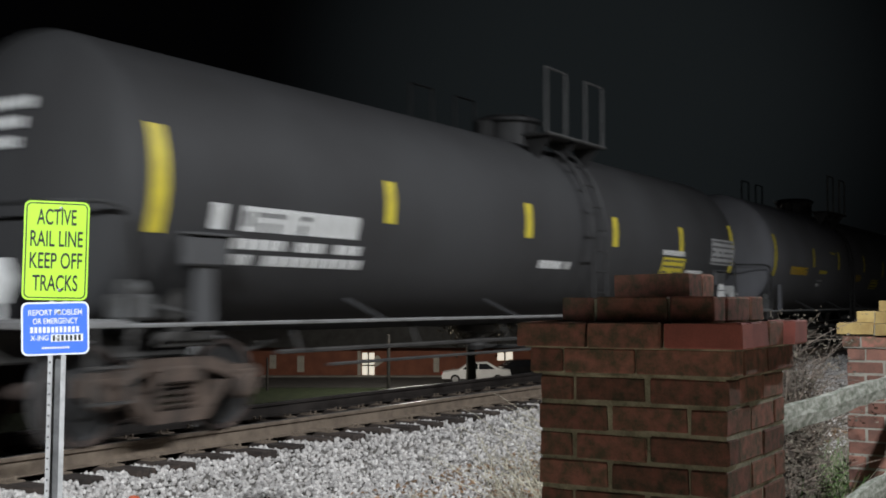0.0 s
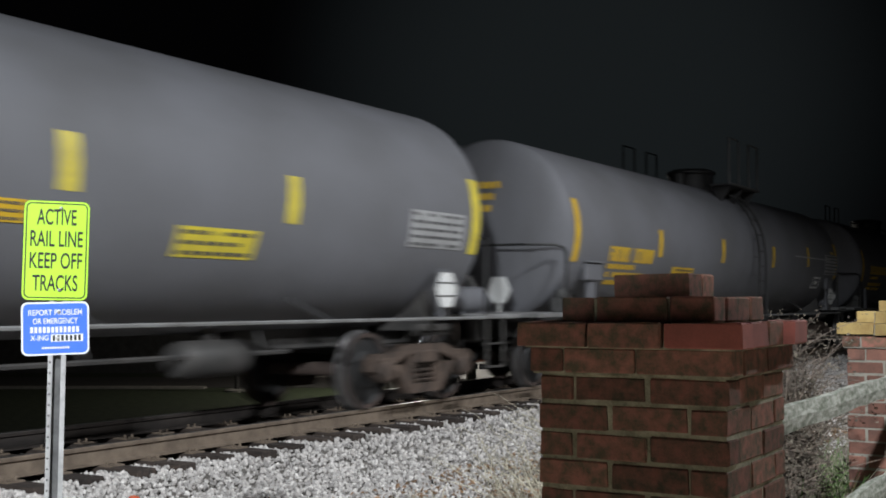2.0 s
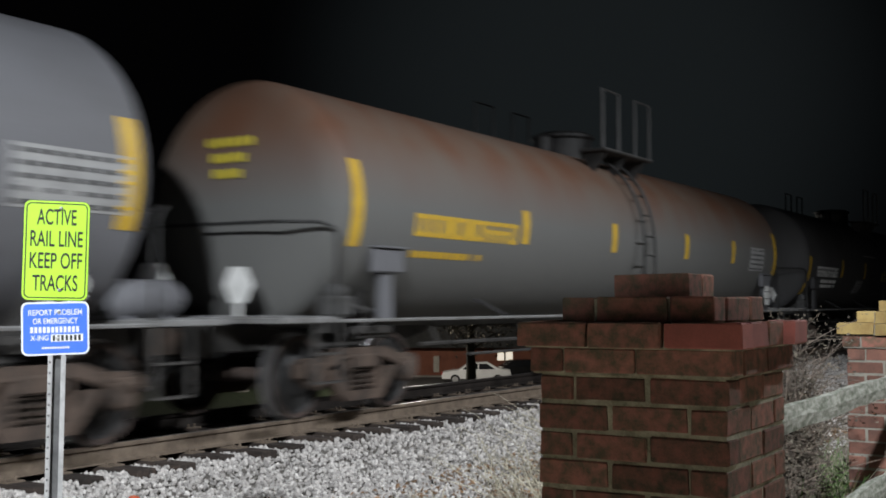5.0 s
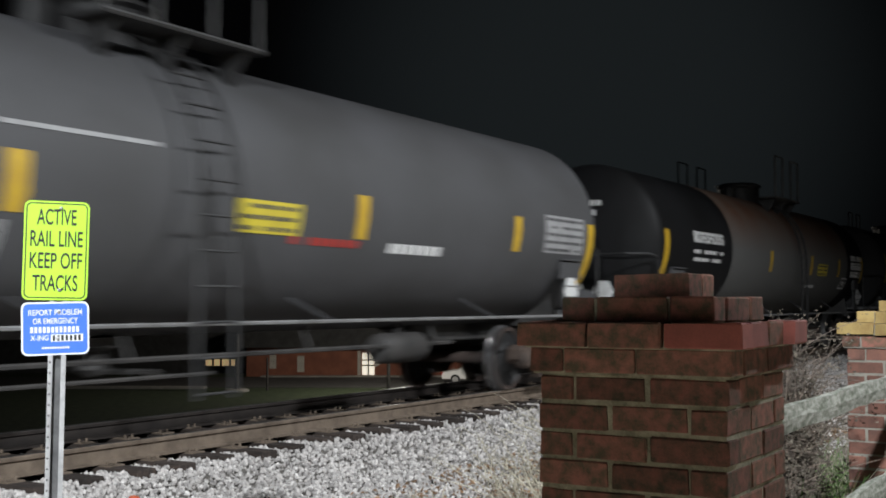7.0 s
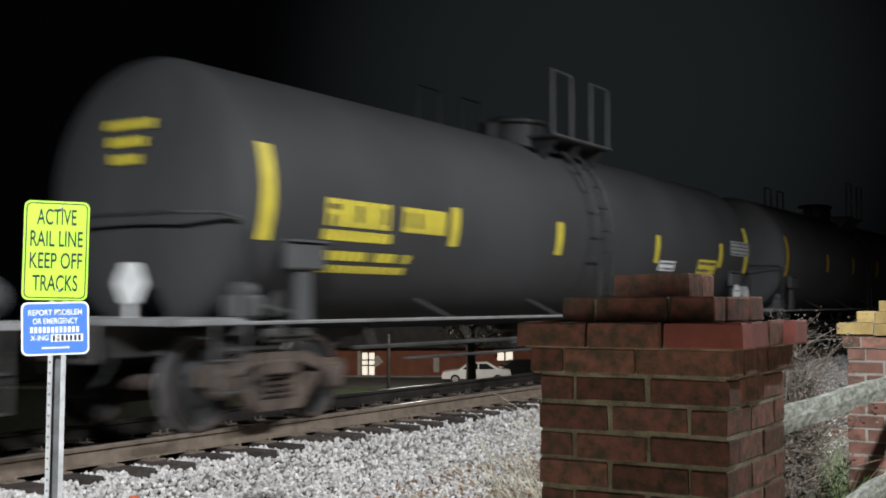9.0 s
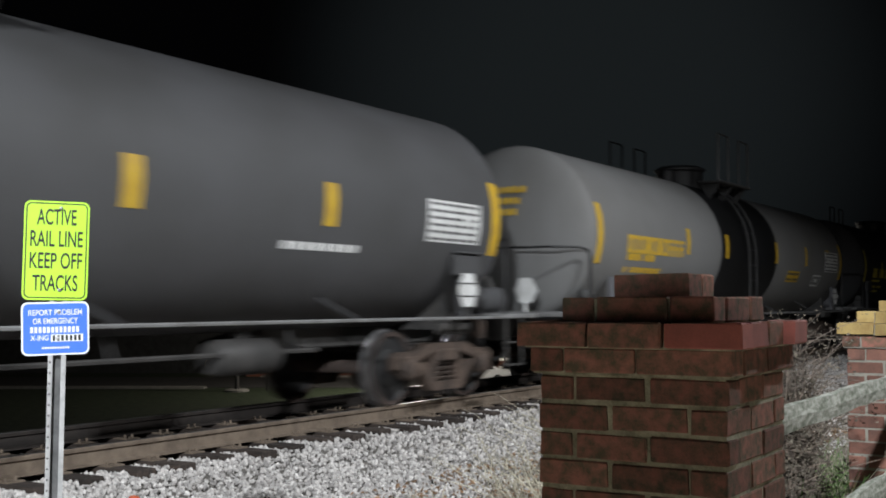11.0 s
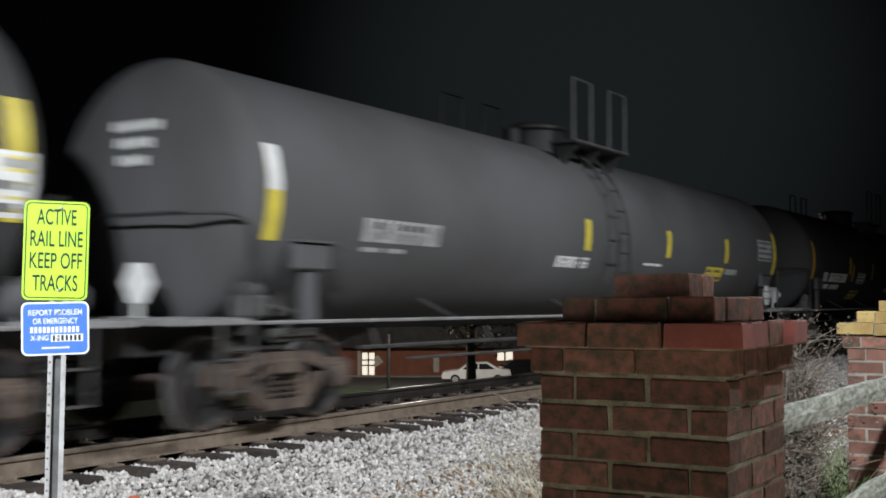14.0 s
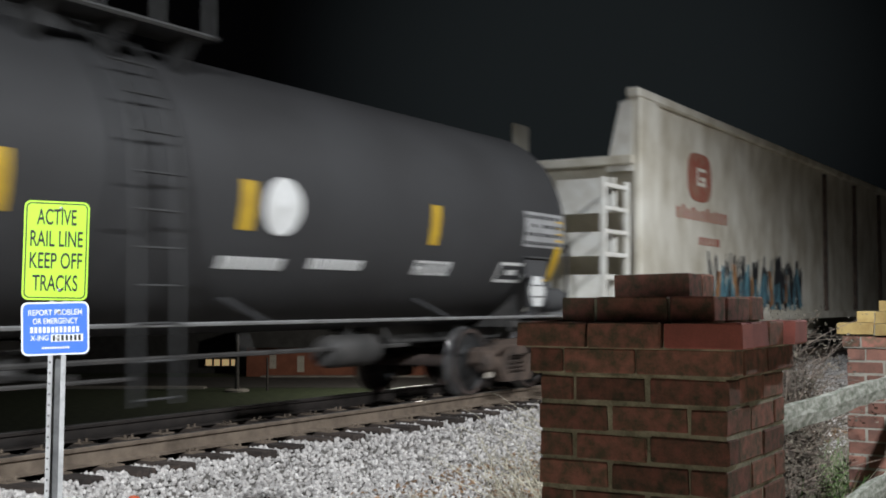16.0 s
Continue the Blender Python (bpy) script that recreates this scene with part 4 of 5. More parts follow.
# stripes: place along the tank from its front ring, height, half length; marks: kind, ink, from, to, lower and upper edge, count
SPECS = [
    dict(label="black tank car with yellow stripes and yellow lettering", mats=[M_BLACK], stripes=SHORT, marks=PLAIN),
    dict(label="black tank car with yellow stripes and white lettering", mats=[M_BLACK], tape=M_LEMON, head_ink=M_WHITE, ladder=1.01, stripes=[(3.71, 2.4, 0.24), (7.14, 2.4, 0.24), (10.18, 2.4, 0.24), (13.24, 2.4, 0.24)],
         marks=[("text", "w", 0.82, 3.16, 1.95, 2.19, 11), ("text", "w", 1.0, 3.28, 1.78, 1.88, 14), ("text", "w", 1.03, 3.38, 1.63, 1.73, 14), ("text", "w", 7.65, 8.67, 1.76, 1.87, 8), ("text", "w", 12.38, 13.47, 2.11, 2.2, 6), ("panel", "l", 12.41, 13.52, 1.76, 2.07, 3), ("text", "w", 13.71, 14.63, 1.78, 1.87, 6), ("panel", "p", 15.12, 16.51, 2.01, 2.52, 5)]),
    dict(label="weathered grey tank car with yellow lettering", pad=False, mats=[M_GREY], style="pale", head_ink=M_YEL, tape=M_LEMON, ladder=-0.92, stripes=[(3.64, 2.4, 0.24), (6.38, 2.4, 0.24), (9.67, 2.4, 0.24), (12.52, 2.3, 0.24)],
         marks=[("text", "y", 1.53, 3.14, 1.94, 2.13, 9), ("text", "l", 4.31, 5.14, 2.01, 2.1, 8), ("text", "p", 4.29, 4.83, 1.81, 1.85, 6), ("text", "p", 4.34, 4.76, 1.67, 1.76, 6), ("text", "l", 5.45, 5.98, 2.55, 2.61, 5), ("panel", "y", 8.71, 9.37, 1.88, 2.06, 3), ("panel", "l", 10.97, 12.04, 1.68, 1.96, 3), ("panel", "p", 14.69, 15.92, 1.92, 2.36, 5)]),
    dict(label="grey tank car with orange lettering and a pale scuff line", mats=[M_GREY], style="pale", head_ink=M_YEL, rail_z=0.98, ladder=0.8, stripes=[(3.6, 2.3, 0.24), (7.1, 2.3, 0.24), (10.73, 2.3, 0.24), (13.83, 2.4, 0.24)],
         marks=[("text", "y", 1.41, 3.32, 1.93, 2.17, 11), ("text", "y", 1.43, 2.59, 1.81, 1.89, 10), ("text", "y", 1.48, 3.09, 1.68, 1.76, 12), ("text", "y", 1.54, 3.02, 1.56, 1.63, 12), ("panel", "y", 4.36, 5.48, 1.63, 1.91, 3), ("panel", "p", 15.66, 16.99, 2.0, 2.52, 6), ("frame", "w", 14.68, 15.39, 1.63, 1.92, 1), ("text", "y", 16.21, 16.55, 2.55, 2.61, 4), ("line", "p", 12.6, 15.64, 2.37, 2.4, 1)]),
    dict(label="grey tank car with orange-yellow lettering", pad=False, mats=[M_GREY], style="pale", head_ink=M_LEMON, ladder=-0.47, stripes=[(3.96, 2.4, 0.24), (6.38, 2.4, 0.24), (13.63, 2.4, 0.24)],
         marks=[("text", "y", 1.16, 3.78, 2.13, 2.38, 10), ("text", "y", 1.19, 2.43, 1.98, 2.06, 12), ("text", "y", 1.13, 3.1, 1.78, 1.87, 14), ("text", "y", 1.16, 3.04, 1.65, 1.73, 14), ("panel", "l", 10.2, 11.39, 2.19, 2.53, 2), ("panel", "p", 15.14, 16.34, 2.0, 2.5, 5), ("frame", "w", 14.04, 14.92, 1.41, 1.76, 1)]),
    dict(label="rust-tinted grey tank car with yellow lettering", style="pale", mats=[M_RUSTY], stripes=SHORT, marks=PLAIN),
    dict(label="charcoal tank car with orange stripes and white lettering", long_z=(1.95, 1.98), mats=[M_MID], head_ink=M_WHITE, ladder=0.04, stripes=[(3.7, 2.2, 0.24), (6.69, 2.2, 0.24), (11.24, 2.2, 0.24), (14.88, 2.2, 0.24)],
         marks=[("text", "w", 0.93, 3.26, 1.94, 2.2, 10), ("text", "w", 1.22, 3.22, 1.78, 1.87, 14), ("text", "w", 1.64, 3.25, 1.66, 1.74, 12), ("panel", "p", 5.8, 6.61, 1.53, 1.9, 6), ("panel", "l", 9.2, 10.16, 1.94, 2.26, 3), ("text", "w", 11.85, 13.0, 1.83, 1.94, 7), ("text", "r", 10.06, 11.26, 1.86, 1.94, 8), ("panel", "p", 15.72, 17.0, 1.98, 2.52, 5), ("line", "p", 6.52, 8.18, 2.63, 2.67, 1)]),
    dict(label="rust-stained grey tank car with black painted ends", long_z=(2.1, 2.1), mats=[M_RUSTY, M_GLOSS], head_ink=M_WHITE, rail_z=0.98, bands=[(-2, 3.91, 1), (14.49, 19, 1)], ladder=0.78, stripes=[(6.8, 2.2, 0.24), (10.45, 2.2, 0.24), (13.44, 2.2, 0.24)],
         marks=[("panel", "l", 11.12, 12.11, 1.96, 2.26, 3), ("text", "w", 10.36, 11.23, 1.64, 1.71, 6), ("frame", "w", 13.94, 14.57, 1.64, 1.95, 1), ("text", "w", 14.88, 16.25, 2.45, 2.6, 9), ("text", "w", 14.87, 16.17, 2.2, 2.4, 9), ("text", "w", 14.9, 16.17, 1.98, 2.14, 9), ("text", "w", 1.56, 3.57, 2.41, 2.62, 9), ("text", "w", 1.58, 3.31, 2.2, 2.27, 9), ("text", "w", 1.6, 3.19, 2.05, 2.12, 9)]),
    dict(label="black tank car with bright yellow lettering", mats=[M_BLACK], tape=M_LEMON, head_ink=M_LEMON, stripes=[(3.7, 2.2, 0.24), (6.68, 2.2, 0.24), (10.61, 2.2, 0.24), (14.08, 2.2, 0.24)],
         marks=[("text", "l", 1.09, 3.51, 2.08, 2.37, 10), ("text", "l", 1.07, 2.35, 1.93, 2.04, 10), ("text", "l", 1.1, 2.85, 1.72, 1.82, 12), ("text", "l", 1.17, 2.83, 1.59, 1.67, 12), ("panel", "w", 10.82, 11.57, 1.83, 2.01, 2), ("panel", "l", 12.85, 13.88, 1.82, 2.09, 2), ("panel", "p", 15.08, 16.29, 2.23, 2.53, 4)]),
    dict(label="charcoal tank car with a white data panel", mats=[M_MID], stripes=SHORT,
         marks=[("panel", "w", 15.32, 16.56, 2.0, 2.51, 6), ("text", "w", 12.69, 14.02, 1.81, 1.89, 8)]),
    dict(label="pale grey tank car with a glossy black middle band", pad=False, mats=[M_PALE, M_GLOSS], style="pale", head_ink=M_YEL, rail_z=1.02, bands=[(6.14, 10.16, 1)], ladder=-0.62, stripes=[(4.17, 2.4, 0.24), (6.49, 2.4, 0.24), (10.13, 2.4, 0.24), (12.8, 2.4, 0.24)],
         marks=[("text", "y", 1.25, 3.96, 2.09, 2.39, 10), ("text", "y", 1.31, 2.54, 1.97, 2.08, 10), ("text", "y", 1.27, 2.96, 1.77, 1.86, 12), ("text", "y", 1.34, 2.95, 1.63, 1.71, 12), ("panel", "y", 11.25, 12.28, 1.76, 2.02, 2), ("panel", "w", 14.75, 16.15, 2.07, 2.6, 6), ("frame", "w", 13.71, 14.43, 1.68, 1.97, 1), ("text", "y", 14.81, 15.24, 2.57, 2.65, 4)]),
    dict(label="black tank car with yellow lettering and a pale patch", mats=[M_BLACK], tape=M_LEMON, head_ink=M_LEMON, ladder=-0.31, stripes=[(6.31, 2.2, 0.24), (10.83, 2.2, 0.24), (13.82, 2.2, 0.24), (2.6, 2.3, 0.24)],
         marks=[("panel", "l", 11.48, 12.54, 1.99, 2.31, 3), ("frame", "w", 14.25, 15.01, 1.69, 2.0, 1), ("panel", "w", 15.56, 16.9, 1.91, 2.42, 3), ("patch", "p", 8.4, 9.6, 2.36, 3.04, 1), ("panel", "l", 6.07, 6.61, 1.56, 1.71, 2), ("text", "l", 1.25, 3.87, 2.03, 2.32, 11), ("text", "l", 1.25, 2.46, 1.91, 1.97, 8), ("text", "l", 1.23, 2.98, 1.72, 1.79, 10), ("text", "l", 1.35, 2.75, 1.59, 1.65, 10)]),
    dict(label="charcoal tank car with pale yellow stripes", split_tape=True, mats=[M_MID], tape=M_LEMON, head_ink=M_WHITE, ladder=-0.4, stripes=[(7.58, 2.3, 0.24), (11.07, 2.3, 0.24), (14.37, 2.3, 0.24)],
         marks=[("text", "w", 6.63, 7.74, 1.79, 1.95, 9), ("text", "w", 10.01, 10.84, 1.9, 1.94, 6), ("panel", "l", 13.29, 14.3, 1.69, 1.96, 2), ("text", "p", 14.47, 15.22, 1.83, 1.94, 5), ("panel", "p", 16.55, 17.63, 2.18, 2.64, 4), ("text", "p", 1.69, 3.31, 1.94, 2.2, 10), ("text", "p", 1.72, 2.71, 1.83, 1.88, 8)]),
    dict(label="black tank car with a round white emblem and orange stripes", long_z=(2.35, 2.05), mats=[M_BLACK], head_ink=M_WHITE, ladder=0.32, stripes=[(4.34, 2.3, 0.24), (4.74, 2.1, 0.24), (7.4, 2.2, 0.24), (13.66, 2.2, 0.24), (10.25, 2.2, 0.24)],
         marks=[("text", "w", 1.34, 4.06, 1.82, 2.06, 12), ("text", "w", 1.39, 3.42, 1.63, 1.75, 12), ("panel", "w", 5.42, 6.41, 1.82, 2.12, 3), ("panel", "l", 5.16, 6.27, 1.36, 1.61, 2), ("disc", "w", 10.35, 11.2, 1.93, 2.51, 1), ("text", "w", 10.04, 10.99, 1.59, 1.71, 7), ("text", "w", 11.41, 12.36, 1.62, 1.73, 7), ("text", "w", 13.42, 14.25, 1.6, 1.77, 7), ("frame", "w", 15.49, 16.26, 1.54, 1.81, 1), ("panel", "p", 15.99, 17.21, 2.04, 2.53, 4)]),
]
REARS = [4.13, 23.53, 42.89, 62.67, 82.46, 102.11, 122.52, 142.04, 161.47, 181.61, 201.4, 221.39, 242.16, 262.76]
FRONTS = [-11.87, 7.18, 26.58, 45.74, 65.98, 85.51, 105.14, 125.59, 145.57, 164.52, 184.78, 204.51, 224.19, 245.58]
for rear, front, spec in zip(REARS, FRONTS, SPECS):
    CARS.append(tank_car(rear, front, spec))


def hopper_car(front, length, label, plain):
    h = length / 2
    x0 = front + h
    o = 1.2  # open end beyond the body
    car = thing("hopper_car", label, "hopper car", "hopper cars of the train", at=pose(x0, TRACK, 0))
    for s in (-1, 1):
        part("side_wall", Shape().box((-h + o, s * 1.50 - 0.03, 0.98), (h - o, s * 1.50 + 0.03, 4.80 if s == FACE else 3.40), 0.01), M_HOPPER, car)
    part("floor_plate", Shape().box((-h + o + 0.9, -1.46, 1.26), (h - o - 0.9, 1.46, 1.32)), M_FRAME, car)
    for e in (-1, 1):
        xb = e * (h - o)
        for s in (-1, 1):
            wide = 0.85 if s == FACE else 0.62
            xe = xb if s == FACE else xb - e * 1.45
            lo, hi = min(xe, xe - e * wide), max(xe, xe - e * wide)
            part("corner_sheet", Shape().box((lo, s * 1.56 - 0.045, 1.22), (hi, s * 1.56 + 0.045, 4.70), 0.03), M_HOPPER, car)
            for q in (0.02, 0.98):
                xx = e * (h - q)
                part("ladder_stile", Shape().box((xx - 0.045, s * 1.44 - 0.045, 0.9), (xx + 0.045, s * 1.44 + 0.045, 3.25), 0.01), M_LADDER, car)
            for z in (1.25, 1.62, 1.99, 2.36, 2.73, 3.1):
                part("ladder_rung", Shape().box((min(e * (h - 0.93), e * (h - 0.07)), s * 1.44 - 0.035, z), (max(e * (h - 0.93), e * (h - 0.07)), s * 1.44 + 0.035, z + 0.07), 0.01), M_LADDER, car)
        part("end_slope", Shape().plate([(xb, 3.68), (xb - e * 0.06, 3.68), (xb - e * 1.5, 1.32), (xb - e * 1.38, 1.32)], -1.46, 1.46), M_HOPPER, car)
        part("end_beam", Shape().box((min(xb, xb + e * 0.12), -1.50, 3.56), (max(xb, xb + e * 0.12), 1.50, 3.72), 0.02), M_HOPPER, car)
        for s in (FACE,):
            part("end_gusset", Shape().plate([(s * 1.47, 3.46), (s * 1.47, 4.70), (s * 1.25, 4.62), (s * 0.98, 3.46)], xb - 0.02, xb + 0.02, "x"), M_LADDER, car)
        part("end_bulkhead", Shape().box((min(e * (h - 0.72), e * (h - 0.68)), 0.2, 1.24), (max(e * (h - 0.72), e * (h - 0.68)), 1.36, 3.2), 0.01), M_HOPPER, car)
        for za, zb in ((1.24, 1.72), (2.02, 2.42), (2.72, 3.30)):
            part("end_panel", Shape().box((min(e * (h - 0.66), e * (h - 0.60)), -1.40, za), (max(e * (h - 0.66), e * (h - 0.60)), -0.35, zb), 0.01), M_LADDER, car)
        part("end_sill", Shape().box((min(e * (h + 0.05), e * (h - 2.4)), -1.46, 1.02), (max(e * (h + 0.05), e * (h - 2.4)), 1.46, 1.23), 0.02), M_HOPPER, car)
        put("coupler", kept(("coup", e), lambda: coupler_mesh(e)), car, at=pose(e * (h - 0.45), 0, 0))
        bogie(car, e * (h - 1.75), x0)
    for s in (-1, 1):
        for k in range(3 if not plain else 8):
            xx = -h + 14.0 + k * 3.5 if not plain else -h + 2.4 + k * (length - 4.8) / 7
            part("side_rib", Shape().box((xx - 0.05, s * 1.57 - 0.06, 1.05), (xx + 0.05, s * 1.57 + 0.06, 4.6 if s == FACE else 3.2), 0.01), M_HOPPER if plain else M_IRON, car)
        zt = 4.68 if s == FACE else 3.30
        part("top_chord", Shape().box((-h + o - 0.08, s * 1.50 - 0.12, zt), (h - o + 0.08, s * 1.50 + 0.12, zt + 0.17), 0.03), M_HOPPER, car)
        part("bottom_chord", Shape().box((-h + o, s * 1.55 - 0.05, 0.86), (h - o, s * 1.55 + 0.05, 1.02), 0.01), M_HOPPER, car)
    for k in range(3):
        xx = -h + 3.6 + k * (length - 7.2) / 2
        part("discharge_hopper", Shape().plate([(xx - 1.6, 1.25), (xx + 1.6, 1.25), (xx + 0.4, 0.45), (xx - 0.4, 0.45)], -1.2, 1.2), M_HOPPER, car)
    if not plain:
        rnd = random.Random(8)
        y = -1.532
        c = (-h + 4.35, 3.62)
        out = [(c[0] + 0.66 * math.copysign(abs(math.cos(a)) ** 0.6, math.cos(a)), c[1] + 0.46 * math.copysign(abs(math.sin(a)) ** 0.6, math.sin(a))) for a in [2 * math.pi * k / 24 for k in range(24)]]
        part("emblem", Shape().plate(out, y - 0.010, y), M_FADED, car, "faded red round emblem")
        part("emblem_stroke", Shape().plate([(c[0] - 0.18, c[1] - 0.16), (c[0] + 0.32, c[1] - 0.16), (c[0] + 0.32, c[1] + 0.02), (c[0] + 0.02, c[1] + 0.02), (c[0] + 0.02, c[1] - 0.06), (c[0] + 0.22, c[1] - 0.06), (c[0] + 0.22, c[1] - 0.09), (c[0] - 0.10, c[1] - 0.09), (c[0] - 0.10, c[1] + 0.12), (c[0] + 0.32, c[1] + 0.12), (c[0] + 0.32, c[1] + 0.18), (c[0] - 0.18, c[1] + 0.18)], y - 0.014, y - 0.010), M_HOPPER, car, "pale stroke of the emblem")
        for k in range(11):
            part("letter", Shape().box((-h + 3.1 + 0.27 * k, y - 0.010, 2.80), (-h + 3.1 + 0.27 * k + 0.14, y + 0.01, 2.80 + rnd.uniform(0.18, 0.26))), M_FADED, car)
        for k in range(5):
            part("letter", Shape().box((-h + 4.3 + 0.25 * k, y - 0.010, 2.35), (-h + 4.3 + 0.25 * k + 0.15, y + 0.01, 2.50)), M_FADED, car)
        for m, n, off in ((M_GRAFF2, 60, 0.012), (M_GRAFF, 26, 0.018), (M_GRAFF3, 5, 0.022)):
            sh = Shape()
            for k in range(n):
                x = -h + 5.0 + 6.6 * k / n + rnd.uniform(-0.15, 0.15)
                a, b = rnd.uniform(1.05, 1.35), (rnd.uniform(1.9, 2.35) if m is M_GRAFF2 else rnd.uniform(1.6, 2.1))
                l, w = rnd.uniform(-0.35, 0.35), rnd.uniform(0.08, 0.26)
                sh.plate([(x, a), (x + w, a + rnd.uniform(-0.05, 0.1)), (x + w * 0.7 + l, b), (x + l + 0.04, b - rnd.uniform(0, 0.12))], y - off, y)
            tagged(part("graffiti", sh, m, car, "spray-painted graffiti strokes"), kind="stuff")
    return car, x0


HOP = hopper_car(264.2, 27.0, "dirty white open-topped hopper car with graffiti and red emblem", False)
HOP2 = hopper_car(264.2 + 27.8, 16.0, "dirty white open-topped hopper car with ribbed sides", True)


# ---- sign on its post ----
def rounded(w, h, r, n=5):
    out = []
    for cx, cz, a0 in ((w - r, h - r, 0), (-w + r, h - r, 90), (-w + r, -h + r, 180), (w - r, -h + r, 270)):
        out += [(cx + r * math.cos(math.radians(a0 + 90 * k / n)), cz + r * math.sin(math.radians(a0 + 90 * k / n))) for k in range(n + 1)]
    return out


def words(text, size, place, material, parent, span):
    """Raised printed letters, standing upright and facing the sign's front."""
    cu = bpy.data.curves.new("lettering", "FONT")
    cu.body, cu.size, cu.align_x, cu.align_y, cu.extrude = text, size, "CENTER", "CENTER", 0.0006
    cu.offset = size * 0.012
    tmp = new("tmp", cu)
    bpy.context.view_layer.update()
    me = bpy.data.meshes.new_from_object(tmp.evaluated_get(bpy.context.evaluated_depsgraph_get()))
    xs = [v.co.x for v in me.vertices]
    me.transform(Matrix.Translation(place) @ pose(0, 0, 0, 90) @ Matrix.Diagonal((span / (max(xs) - min(xs)), 1, 1, 1)))
    bpy.data.objects.remove(tmp)
    me.materials.clear()
    me.materials.append(material)
    return put("lettering", me, parent)


def build_sign():
    s = thing("warning_sign", "lime and blue railway warning signs on a perforated steel post", "sign", at=pose(3.593, 4.275, 0, 0, 0.6, -40))
    post = Shape()
    for sx in (-1, 1):
        post.box((sx * 0.030 - 0.009, -0.002, -0.55), (sx * 0.030 + 0.009, 0.002 , 1.72))
        post.box((sx * 0.020 - 0.002, 0.002, -0.55), (sx * 0.020 + 0.002, 0.032, 1.72))
    post.box((-0.020, 0.030, -0.55), (0.020, 0.034, 1.72), 0, 1)
    k = 0
    while k < 46:
        z = -0.5 + k * 0.0254 * 1.9
        post.lathe([(-0.0035, 0.0052), (-0.0021, 0.0052)], "y", (-0.030, 0, z), 8, [1])
        k += 1
    part("post", post, [M_ZINC, mat("shaded_post_channel", (0.12, 0.12, 0.12), (0.06, 0.06, 0.06), 9, 0.7)], s, "galvanised perforated post")
    lz, bz = 1.505, 1.150
    lime = part("lime_panel", Shape().plate(rounded(0.144, 0.228, 0.03), -0.006, -0.004), M_INK, s, "lime warning panel with black lettering")
    lime.matrix_basis = pose(-0.016, 0, lz, 0, 0.4, 0)
    face = Shape().plate(rounded(0.142, 0.226, 0.029), -0.0075, -0.0065)
    part("panel_face", face, M_LIME, lime)
    o, i = rounded(0.134, 0.218, 0.024), rounded(0.1285, 0.2125, 0.020)
    n = len(o)
    rim = Shape().add([(a, -0.0085, b) for a, b in o] + [(a, -0.0085, b) for a, b in i], [(k, (k + 1) % n, n + (k + 1) % n, n + k) for k in range(n)])
    part("black_border", rim, M_INK, lime)
    for text, z, span in (("ACTIVE", 0.150, 0.172), ("RAIL LINE", 0.050, 0.228), ("KEEP OFF", -0.050, 0.228), ("TRACKS", -0.152, 0.196)):
        words(text, 0.102, (0.0, -0.0088, z), M_INK, lime, span)
    blue = part("blue_panel", Shape().plate(rounded(0.147, 0.121, 0.028), -0.006, -0.004), M_SIGNW, s, "blue emergency notice panel with white border")
    blue.matrix_basis = pose(-0.010, 0, bz, 0, -1.9, 0)
    part("panel_face", Shape().plate(rounded(0.139, 0.113, 0.022), -0.0075, -0.0065), M_BLUE, blue)
    words("REPORT PROBLEM", 0.036, (0.0, -0.0088, 0.072), M_SIGNW, blue, 0.232)
    words("OR EMERGENCY", 0.036, (0.0, -0.0088, 0.033), M_SIGNW, blue, 0.195)
    for k in range(12):
        part("printed_bar", Shape().box((-0.108 + k * 0.018, -0.0092, -0.019), (-0.108 + k * 0.018 + 0.012, -0.0082, 0.008)), M_SIGNW, blue)
    words("X-ING", 0.034, (-0.068, -0.0088, -0.043), M_SIGNW, blue, 0.078)
    part("number_plate", Shape().box((-0.02, -0.0092, -0.060), (0.12, -0.0082, -0.027)), M_SIGNW, blue)
    for k in range(7):
        part("printed_bar", Shape().box((-0.012 + k * 0.0185, -0.0102, -0.056), (-0.001 + k * 0.0185, -0.0094, -0.031)), M_INK, blue)
    for k in range(11):
        part("printed_bar", Shape().box((-0.058 + k * 0.011, -0.0092, -0.092), (-0.050 + k * 0.011, -0.0082, -0.083)), M_SIGNW, blue)
    for z in (1.70, 1.325, 1.225, 1.105):
        put("bolt", kept("bolt", lambda: Shape().lathe([(-0.016, 0.003), (-0.014, 0.008), (-0.008, 0.009)], "y", (0, 0, 0), 8).mesh("bolt", M_BOLT)), s, at=pose(0.002, 0, z))


build_sign()


# ---- brick piers ----
COURSE = 0.0754
BL, BH, BD = 0.198, 0.064, 0.095


def brick_mesh(key, l, d, seed, material):
    def make():
        rnd = random.Random(seed)
        sh = Shape().box((0, 0, 0), (l, d, BH), 0.0035)
        sh.v = [(x + rnd.uniform(-0.0022, 0.0022), y + rnd.uniform(-0.0022, 0.0022), z + rnd.uniform(-0.002, 0.002)) for x, y, z in sh.v]
        return sh.mesh("brick", material)
    return kept(("brick", key, seed, material.name, round(l, 3), round(d, 3)), make)


def ring_of_bricks(pier, x0, y0, size, z, flip, material, rnd, out=0.0, ends=True):
    """One course round a square of bricks: four runs, the corners turning alternately."""
    size, x0, y0 = size + 2 * out, x0 - out, y0 - out
    for sidek in range(4):
        run = size - BD - 0.010
        start = BD + 0.010 if flip else 0.0
        pos, end = start, start + run
        first = True
